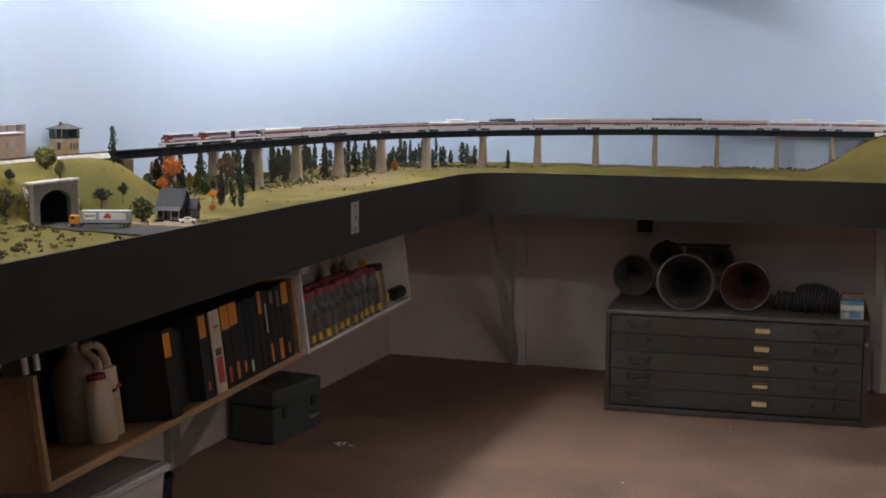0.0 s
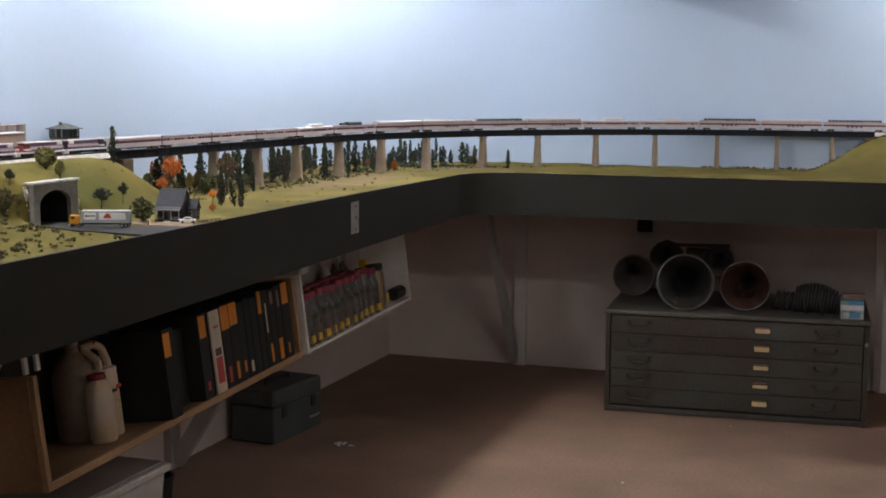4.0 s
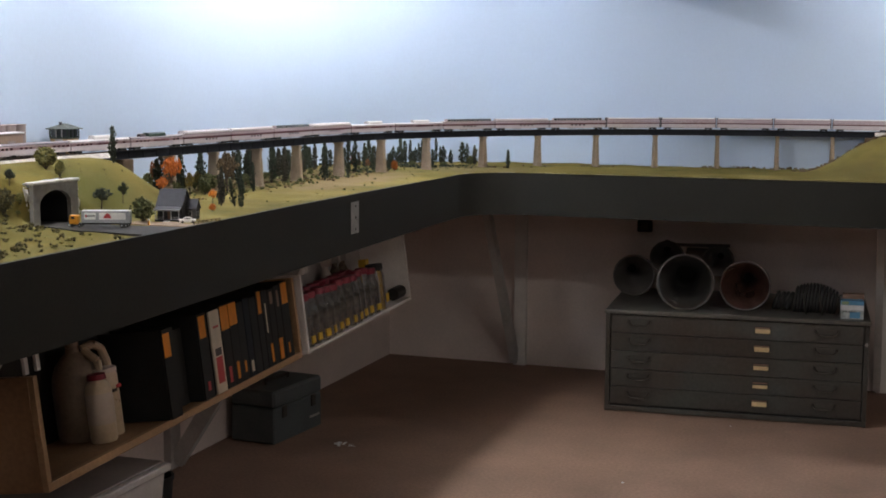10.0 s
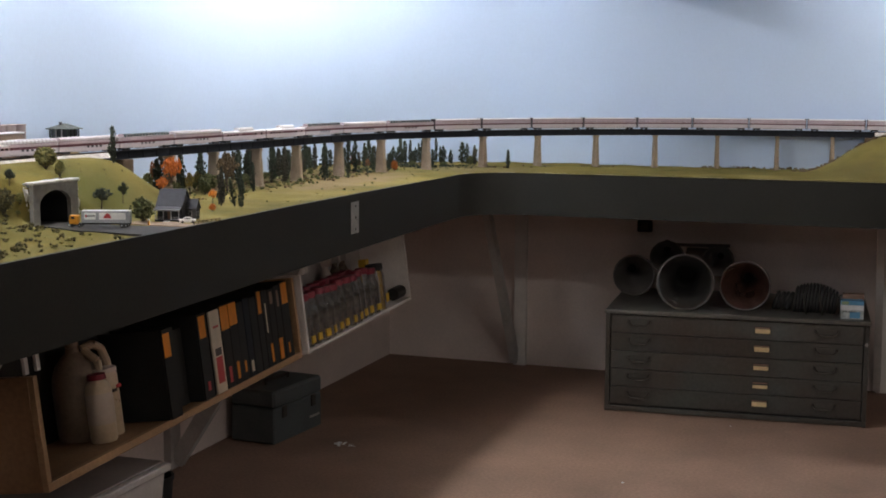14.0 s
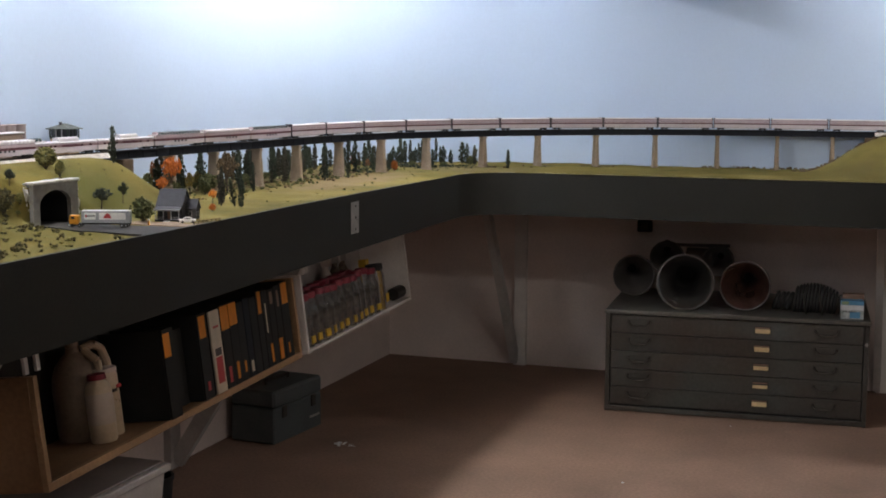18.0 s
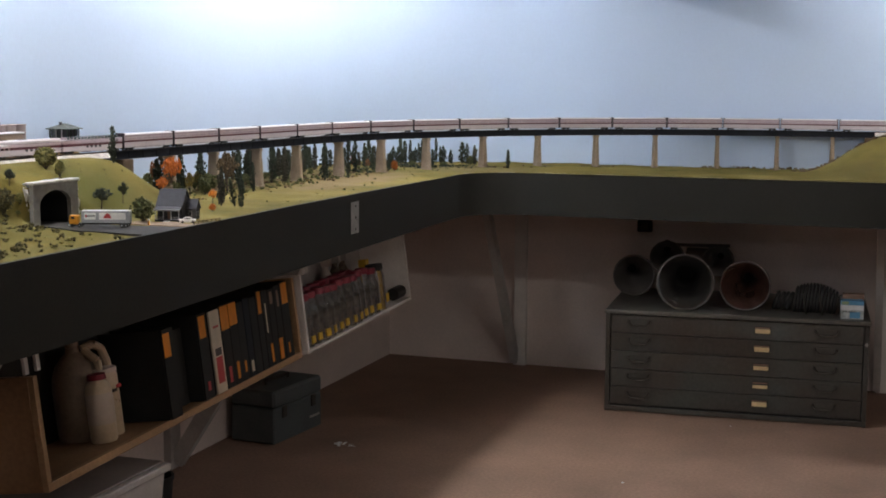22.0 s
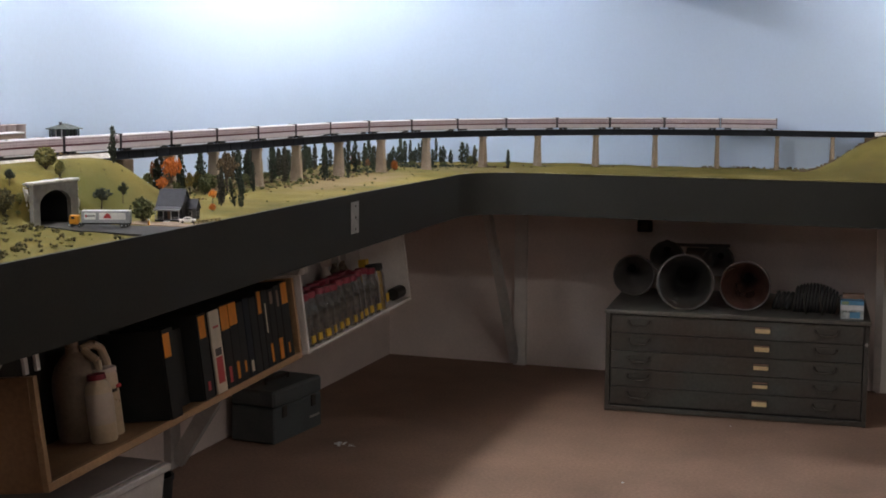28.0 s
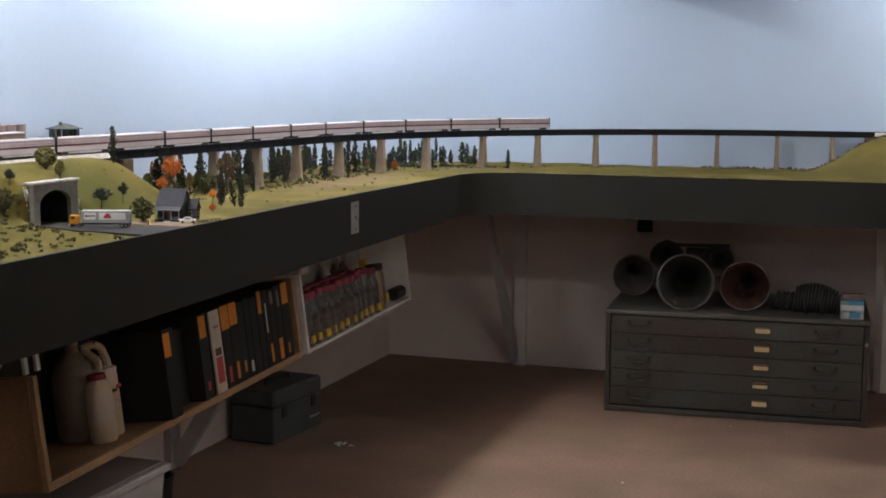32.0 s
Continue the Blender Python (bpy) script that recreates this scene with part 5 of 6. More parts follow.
def parts_bottle():
    ob = thing("parts_bottle", shelf_frame(1.982, 0.043, 0.0095), "clear plastic bottle of small parts with dark red cap", "bottle", "parts bottles in the white rack")
    r, h = 0.034, 0.188
    part("body", Shape().lathe([(0.0, 0.0), (r * 0.95, 0), (r, 0.005), (r, h * 0.72), (r * 0.985, h * 0.735), (r * 0.965, h * 0.75), (r * 0.72, h * 0.90), (r * 0.70, h * 0.915), (r * 0.69, h * 0.94), (r * 0.69, h), (0.0, h)], 28), CLEAR, ob, smooth=True)
    part("filling", Shape().lathe([(0, 0.003), (r - 0.004, 0.003), (r - 0.004, h * 0.64), (0.012, h * 0.7), (0, h * 0.69)], 16), FILLING, ob)
    part("cap", Shape().lathe([(0, h + 0.0005), (r * 0.84, h + 0.0005), (r * 0.84, h + 0.023), (r * 0.78, h + 0.027), (0, h + 0.027)], 20), RED_CAP, ob, smooth=True)
    part("label", Shape().box(-0.016, 0.018, -r - 0.0015, -r + 0.008, 0.014, 0.044, 0.0005), YELLOW, ob, "yellow paper label")
    random.seed(3)
    for i in range(1, 11):
        c = copy_thing(ob, shelf_frame(1.982 + i * 0.0838 + random.uniform(-0.005, 0.005), 0.043 + random.uniform(-0.004, 0.006), 0.0095) @ pose(0, 0, 0, 0, 0, random.uniform(-12, 12)))
        c.scale = (1, 1, random.uniform(0.95, 1.04))
    for i in range(10):
        copy_thing(ob, shelf_frame(2.01 + i * 0.0838, 0.135, 0.0095) @ pose(0, 0, 0, 0, 0, random.uniform(-14, 14)))
    dk = thing("parts_bottle", shelf_frame(2.925, 0.05, 0.0095), "clear bottle with a black lid and yellow tag", "bottle", "parts bottles in the white rack")
    part("body", Shape().lathe([(0, 0), (0.04, 0), (0.043, 0.006), (0.043, 0.165), (0.036, 0.185), (0, 0.186)], 20), CLEAR, dk, smooth=True)
    part("cap", Shape().lathe([(0, 0.1865), (0.041, 0.1865), (0.041, 0.215), (0, 0.217)], 20), TYRE, dk, "black lid", smooth=True)
    part("label", Shape().box(0.004, 0.04, -0.046, -0.040, 0.03, 0.07, 0.0005), YELLOW, dk, "yellow paper label")
    tg = thing("yellow_carton", shelf_frame(3.04, 0.14, 0.0095), "narrow yellow carton beside the bottles", "carton")
    part("side", Shape().box(-0.02, 0.02, -0.02, 0.02, 0, 0.23, 0.001), YELLOW, tg)
    for u in (2.66, 2.78, 2.88):
        sp = thing("spray_bottle", shelf_frame(u, 0.19, 0.0095), "pale spray bottle behind the parts bottles", "bottle", "spray bottles in the white rack")
        part("body", Shape().lathe([(0, 0), (0.03, 0), (0.03, 0.2), (0.014, 0.235), (0.014, 0.25), (0, 0.25)], 16), WHITE_PL if u < 2.7 else FILLING, sp, smooth=True)
        part("head", Shape().box(-0.012, 0.012, -0.03, 0.016, 0.2505, 0.285, 0.003), WHITE_PL if u < 2.7 else WALL_WOOD, sp)


def frame_post(name, x, y, zt, axis, label):
    """A wall stud with a sloping brace that carries the layout's front."""
    ob = thing(name, pose(x, y, 0), label, "support")
    if axis == "y":
        part("stud", Shape().box(-0.02, 0.05, -0.036, 0.0, 0, 1.095, 0.002), WHITE_WOOD, ob)
        a, b = Vector((-0.012, -0.035, 0.03)), Vector((-0.012, -0.62, 0.985))
    else:
        part("stud", Shape().box(0.0, 0.036, -0.04, 0.04, 0, 1.095, 0.002), WALL_WOOD, ob)
        a, b = Vector((0.04, 0.0, 0.03)), Vector((0.66, 0.0, 0.985))
    d = (b - a).normalized()
    side = Vector((1, 0, 0)) if axis == "y" else Vector((0, 1, 0))
    up = d.cross(side).normalized()
    s = Shape()
    s.sweep([[tuple(c + side * p * 0.018 + up * q * 0.032) for p, q in ((-1, -1), (1, -1), (1, 1), (-1, 1))] for c in (a, b)], True)
    part("brace", s, WALL_WOOD, ob, "pale sloping brace")
    if axis == "y":
        part("joist", Shape().box(-0.03, 0.02, -1.05, -0.04, 1.0, 1.095, 0.002), WALL_WOOD, ob)
    else:
        part("joist", Shape().box(0.04, 0.85, -0.018, 0.018, 1.0, 1.095, 0.002), WALL_WOOD, ob)


def floor_things():
    ob = thing("toolbox", pose(-2.655, 5.28, 0, 0, 0, -6), "dark green metal toolbox on the floor by the wall", "toolbox")
    part("box", Shape().box(-0.23, 0, 0, 0.41, 0.004, 0.165, 0.006), TOOL, ob)
    part("lid", Shape().box(-0.232, 0.002, -0.002, 0.412, 0.167, 0.245, 0.010), TOOL, ob)
    part("handle", Shape().tube((-0.115, 0.11, 0.263), (-0.115, 0.30, 0.263), 0.009, n=10).tube((-0.115, 0.11, 0.24), (-0.115, 0.11, 0.265), 0.007, n=8).tube((-0.115, 0.30, 0.24), (-0.115, 0.30, 0.265), 0.007, n=8), HANDLE, ob)
    for y in (0.08, 0.33):
        part("latch", Shape().box(0.0005, 0.008, y - 0.018, y + 0.018, 0.115, 0.17, 0.002), HANDLE, ob)
    part("name_strip", Shape().box(0.0005, 0.004, 0.30, 0.39, 0.06, 0.07, 0.0005), ZINC, ob, "small bright strip")
    t = thing("storage_tote", pose(-2.515, 3.49, 0), "grey plastic storage tote with a smoky lid", "storage box")
    s = Shape()
    s.sweep([[(-a, -b, z), (a, -b, z), (a, b, z), (-a, b, z)] for a, b, z in ((0.19, 0.25, 0.0), (0.215, 0.278, 0.345))], True)
    part("tub", s, TOTE, t)
    part("rim", Shape().box(-0.232, 0.232, -0.294, 0.294, 0.346, 0.372, 0.004), TOTE, t, "pale rim")
    part("lid", Shape().box(-0.218, 0.214, -0.282, 0.276, 0.3725, 0.381, 0.003), TOTE_LID, t, "smoky lid panel")
    b = thing("black_bucket", pose(-2.53, 4.06, 0), "small black bucket on the floor", "bucket")
    part("side", Shape().lathe([(0, 0.002), (0.06, 0.0), (0.075, 0.21), (0.079, 0.21), (0.079, 0.225), (0.07, 0.225), (0.056, 0.01), (0, 0.012)], 20), TYRE, b, smooth=True)
    random.seed(21)
    for x, y, r in ((-2.385, 5.404, 0.027), (-2.335, 5.41, 0.011), (-0.78, 6.352, 0.006), (-1.076, 5.28, 0.006)):
        l = Shape()
        for _ in range(7):
            blob(l, (random.gauss(0, r * 0.6), random.gauss(0, r * 0.6), r * 0.22), r * 0.4, 0.5, (1, 1, 0.5))
        c = part("paper_scrap", l, CARD_WHITE)
        c.matrix_basis = pose(x, y, 0.0)
        tagged(c, "crumpled white paper scrap on the concrete floor", "litter", "scraps on the floor")


def fascia_plate():
    ob = thing("fascia_plate", pose(EDGE_X + 0.0005, 4.783, 1.10), "narrow zinc mending plate screwed to the black fascia", "plate")
    part("plate", Shape().box(0, 0.003, -0.037, 0.037, -0.062, 0.062, 0.001), ZINC, ob)
    for z in (-0.045, 0.0, 0.045):
        part("screw", Shape().lathe([(0.0055, 0.003), (0.005, 0.0045), (0, 0.005)], 12, pose(0, 0.004, z, 0, 90, 0)), SCREW, ob)


# ---------------------------------------------------------------- the plan chest and what lies on it
CHEST = pose(-1.416, 6.452, 0, 0, 0, 4.4)


def plan_chest():
    W, D, H = 1.246, 0.74, 0.512
    ob = thing("plan_chest", CHEST, "grey-green steel plan chest with five shallow drawers", "plan chest")
    part("side_panel", Shape().box(0, 0.022, 0, D, 0.0, H - 0.022, 0.002), STEEL, ob)
    part("side_panel", Shape().box(W - 0.022, W, 0, D, 0.0, H - 0.022, 0.002), STEEL, ob)
    part("back_panel", Shape().box(0.022, W - 0.022, D - 0.01, D, 0.0, H - 0.022), STEEL, ob)
    part("top", Shape().box(-0.004, W + 0.004, -0.006, D + 0.004, H - 0.022, H, 0.004), STEEL_TOP, ob, "worn steel top")
    part("plinth", Shape().box(0.022, W - 0.022, 0.012, D - 0.02, 0.0, 0.035, 0.001), TYRE, ob, "dark plinth")
    part("base_rail", Shape().box(0.0, W, -0.004, 0.011, 0.004, 0.026, 0.002), STEEL, ob)
    n, z0, z1 = 5, 0.036, H - 0.026
    step = (z1 - z0) / n
    for i in range(n):
        a, b = z0 + i * step + 0.0009, z0 + (i + 1) * step - 0.0009
        dr = part("drawer", Shape().box(0.026, W - 0.026, 0.002, 0.02, a, b, 0.003), STEEL, ob)
        part("drawer_tray", Shape().box(0.03, W - 0.03, 0.021, D - 0.03, a + 0.01, b - 0.012), TYRE, dr)
        zc = (a + b) / 2 + 0.004
        for x in (0.165, W - 0.195):
            h = Shape()
            pts = [(x - 0.05, 0.001, zc + 0.012), (x - 0.046, -0.018, zc + 0.002), (x - 0.03, -0.026, zc - 0.008), (x + 0.03, -0.026, zc - 0.008), (x + 0.046, -0.018, zc + 0.002), (x + 0.05, 0.001, zc + 0.012)]
            for p, q in zip(pts, pts[1:]):
                h.tube(p, q, 0.0055, n=8)
            part("pull", h, HANDLE, dr, "worn bail pull", smooth=True)
            part("pull_plate", Shape().box(x - 0.06, x + 0.06, -0.001, 0.0018, zc - 0.002, zc + 0.022, 0.001), STEEL, dr)
        lx = W * 0.604 + (i - 2) * 0.0012
        part("label_holder", Shape().box(lx - 0.039, lx + 0.039, -0.002, 0.0018, zc - 0.02, zc + 0.018, 0.001), HANDLE, dr)
        cut = (0.0, 0.012, 0.006, 0.0, 0.002)[i]
        part("paper_label", Shape().box(lx - 0.035, lx + 0.035, -0.003, -0.0015, zc - 0.016, zc + 0.006 - cut * 0.5), PAPER, dr, "yellowed card label")
        part("card_top", Shape().box(lx - 0.035, lx + 0.035, -0.0026, -0.0015, zc + 0.0065, zc + 0.014), CARD_BROWN, dr, "amber card behind the label")
    part("corner_lock", Shape().lathe([(0.009, 0), (0.009, 0.004), (0, 0.006)], 12, pose(W - 0.011, -0.001, 0.40, 90, 0, 0)), ZINC, ob)


def horn(name, x, y, z, r, length, material, label, yaw=0, dip=0, bell=None):
    """A loudspeaker horn lying on its side, its mouth towards the aisle."""
    ob = thing(name, pose(x, y, z, dip, 0, yaw), label, "horn", "old metal horns on the plan chest")
    prof = [(r * 1.0, 0.0), (r * 1.015, 0.004), (r * 1.0, 0.009), (r * 0.93, 0.022)]
    inside = []
    for i in range(13):
        t = i / 12
        rr = r * (0.22 + 0.73 * (1 - t) ** 2.1)
        inside.append((rr, 0.008 + t * length))
    outer = [(a + 0.003, b + 0.004) for a, b in inside]
    turn = pose(0, 0, 0, -90, 0, 0)
    part("bell", Shape().lathe([(r * 0.985, 0.003)] + inside, 40, turn), bell or material, ob, smooth=True)
    part("shell", Shape().lathe(outer, 40, turn), material, ob, smooth=True)
    rim = Shape()
    n, k = 40, 8
    vs, fs = [], []
    for i in range(n):
        a = 2 * math.pi * i / n
        for j in range(k):
            b = 2 * math.pi * j / k
            rr = r + 0.005 * math.cos(b)
            vs.append((rr * math.cos(a), 0.004 + 0.005 * math.sin(b), rr * math.sin(a)))
    for i in range(n):
        for j in range(k):
            fs.append((i * k + j, i * k + (j + 1) % k, ((i + 1) % n) * k + (j + 1) % k, ((i + 1) % n) * k + j))
    rim.add(vs, fs)
    part("rolled_rim", rim, HORN_DARK, ob, smooth=True)
    part("throat", Shape().lathe([(0, length - 0.03), (r * 0.215, length - 0.03), (r * 0.26, length + 0.01), (r * 0.30, length + 0.02), (r * 0.30, length + 0.09), (0, length + 0.095)], 24, turn), DARK, ob, "dark driver housing", smooth=True)


def chest_top():
    zt = 0.510
    horn("large_horn", -1.045, 6.535, zt + 0.143, 0.136, 0.36, HORN, "large bare metal horn lying on the plan chest", 8, bell=HORN)
    horn("rusty_horn", -0.768, 6.63, zt + 0.127, 0.120, 0.32, HORN_RUST, "rust-brown metal horn lying on the plan chest", 3)
    horn("dark_horn", -1.37, 6.90, zt + 0.111, 0.104, 0.30, HORN_DARK, "dark painted horn standing at the chest corner", 14)
    horn("dark_horn", -1.205, 6.93, zt + 0.208, 0.085, 0.22, HORN_DARK, "dark horn stacked behind the large one", 10, 6)
    horn("dark_horn", -0.945, 6.95, zt + 0.202, 0.078, 0.22, HORN_DARK, "dark horn stacked behind the rusty one", 4, 0)
    bar = thing("horn_cradle", pose(-1.02, 7.08, zt), "dark stack of horn brackets behind the horns", "bracket")
    part("crossbar", Shape().tube((-0.30, 0, 0.135), (0.30, 0, 0.135), 0.014, n=10), HORN_DARK, bar)
    for x in (-0.24, 0.24):
        part("leg", Shape().box(x - 0.012, x + 0.012, -0.03, 0.03, 0, 0.13, 0.002), HORN_DARK, bar)
    part("tie_rod", Shape().tube((-0.16, -0.02, 0.262), (0.12, -0.02, 0.268), 0.009, n=8), HORN_DARK, bar)
    part("drum", Shape().lathe([(0, 0), (0.052, 0), (0.052, 0.14), (0, 0.14)], 20, pose(-0.10, -0.03, 0.20, 0, 90, 0)), HORN_DARK, bar, smooth=True)
    hose = thing("flexible_hose", pose(-0.445, 6.72, zt), "coiled black ribbed flexible hose on the chest", "hose")
    for k in range(13):
        s = Shape()
        x = -0.085 + k * 0.0155
        rr = 0.066 * (1 - 0.35 * ((k - 5) / 8) ** 2)
        ring = [(x + 0.006 * math.sin(a), 0.9 * rr * math.cos(a), 0.008 + rr + rr * math.sin(a)) for a in np.linspace(0, 2 * math.pi, 25)]
        rows = []
        for i in range(25):
            p, q = Vector(ring[i]), Vector((x, 0, 0.008 + rr))
            o = (p - q).normalized()
            rows.append([tuple(p + o * 0.0085 * math.cos(b) + Vector((1, 0, 0)) * 0.0066 * math.sin(b)) for b in np.linspace(0, 2 * math.pi, 9)[:8]])
        s.sweep(rows, True)
        part("coil", s, RUBBER, hose, smooth=True)
    for k in range(4):
        s = Shape()
        rows = []
        for a in np.linspace(0, 2 * math.pi, 17):
            p = Vector((-0.18 + k * 0.022 + 0.01 * math.sin(a), 0.04 * math.cos(a) + 0.02, 0.05 + 0.036 * math.sin(a)))
            o = (p - Vector((-0.18 + k * 0.022, 0.02, 0.05))).normalized()
            rows.append([tuple(p + o * 0.011 * math.cos(b) + Vector((1, 0, 0)) * 0.011 * math.sin(b)) for b in np.linspace(0, 2 * math.pi, 9)[:8]])
        s.sweep(rows, True)
        part("coil", s, RUBBER, hose, smooth=True)
    for x in (-0.045, 0.03):
        s = Shape()
        for i in range(8):
            a0, a1 = i / 8, (i + 1) / 8
            s.tube((x + 0.016 * a0, -0.085, 0.10 * (1 - a0) + 0.004), (x + 0.016 * a1, -0.085, 0.10 * (1 - a1) + 0.004), 0.004, n=6)
        part("strap", s, HANDLE, hose, "pale strap end")
    s = Shape()
    for i in range(10):
        a0, a1 = i * 0.16, (i + 1) * 0.16
        s.tube((0.12 + 0.10 * math.sin(a0), -0.02, 0.075 * math.cos(a0) + 0.012), (0.12 + 0.10 * math.sin(a1), -0.02, max(0.012, 0.075 * math.cos(a1) + 0.012)), 0.012, n=8)
    part("tail", s, RUBBER, hose, smooth=True)
    c = thing("carton", pose(-0.262, 6.62, zt, 0, 0, 8), "small blue and white carton at the chest corner", "carton")
    for z0, z1, mm, nm in ((0, 0.044, CARD_PALE, "lower_panel"), (0.044, 0.068, CARD_WHITE, "white_band"), (0.068, 0.088, BLUE, "top_panel")):
        part(nm, Shape().box(-0.052, 0.052, -0.03, 0.03, z0, z1, 0.0012), mm, c)
    part("print_panel", Shape().box(-0.012, 0.036, -0.0306, -0.0298, 0.006, 0.036, 0.0003), BLUE, c, "blue printed patch")
    part("print_panel", Shape().box(-0.05, -0.018, -0.0306, -0.0298, 0.07, 0.086, 0.0003), CARD_GREEN, c, "green printed patch")
    pr = Shape()
    for i in range(5):
        pr.box(-0.044 + i * 0.012, -0.036 + i * 0.012, -0.0312, -0.0298, 0.034, 0.0385)
    part("print", pr, HANDLE, c, "dark unreadable print")
    d = thing("carton", pose(-0.262, 6.72, zt, 0, 0, 4), "brown carton behind the blue one", "carton")
    part("side", Shape().box(-0.05, 0.05, -0.03, 0.03, 0, 0.105, 0.0015), CARD_BROWN, d)


def wall_things():
    o = thing("outlet_box", pose(-1.403, NORTH, 0.834), "dark electrical outlet box on the wall", "outlet")
    part("cover", Shape().box(-0.04, 0.04, -0.035, 0, -0.032, 0.032, 0.004), TYRE, o)
    part("socket", Shape().box(-0.02, 0.02, -0.0375, -0.0345, -0.02, 0.02, 0.001), HANDLE, o)
    frame_post("bench_support", -2.125, NORTH, 1.1, "y", "greyed white timber wall stud with a sloping brace")
    frame_post("bench_support", -0.136, NORTH, 1.1, "y", "white timber wall stud with a sloping brace")
    frame_post("bench_support", WEST, 4.83, 1.1, "x", "pale timber leg and brace at the side wall")
    frame_post("bench_support", WEST, 2.95, 1.1, "x", "pale timber leg and brace at the side wall")


wooden_shelf()
books()
jugs()
white_rack()
parts_bottle()
floor_things()
fascia_plate()
plan_chest()
chest_top()
wall_things()


# ---------------------------------------------------------------- the train
def bogie(parent, x, half=0.0185, axles=2):
    b = part("bogie", Shape().box(x - half, x + half, -0.0165, 0.0165, 0.0030, 0.0112, 0.0010), CAR_BLACK, parent)
    for k in range(axles):
        xx = x + half * (-0.68 + 1.36 * k / (axles - 1))
        part("wheelset", Shape().tube((xx, -0.0095, 0.0052), (xx, -0.0072, 0.0052), 0.0050, n=12).tube((xx, 0.0072, 0.0052), (xx, 0.0095, 0.0052), 0.0050, n=12).tube((xx, -0.0075, 0.0052), (xx, 0.0075, 0.0052), 0.0012, n=6), CAR_BLACK, b)


def coupler(parent, x):
    part("coupler", Shape().box(min(x, x + math.copysign(0.007, x)), max(x, x + math.copysign(0.007, x)), -0.0015, 0.0015, 0.0085, 0.0115), CAR_BLACK, parent)


def section(half, z0, z1, round_off):
    """A car body's outline across the track, with a rounded roof."""
    pts = [(-half, z0), (half, z0), (half, z1 - round_off)]
    for i in range(1, 6):
        a = i / 6 * math.pi / 2
        pts.append((half - round_off * 1.6 * (1 - math.cos(a)), z1 - round_off + round_off * math.sin(a)))
    pts += [(-y, z) for y, z in reversed(pts[2:])]
    return pts


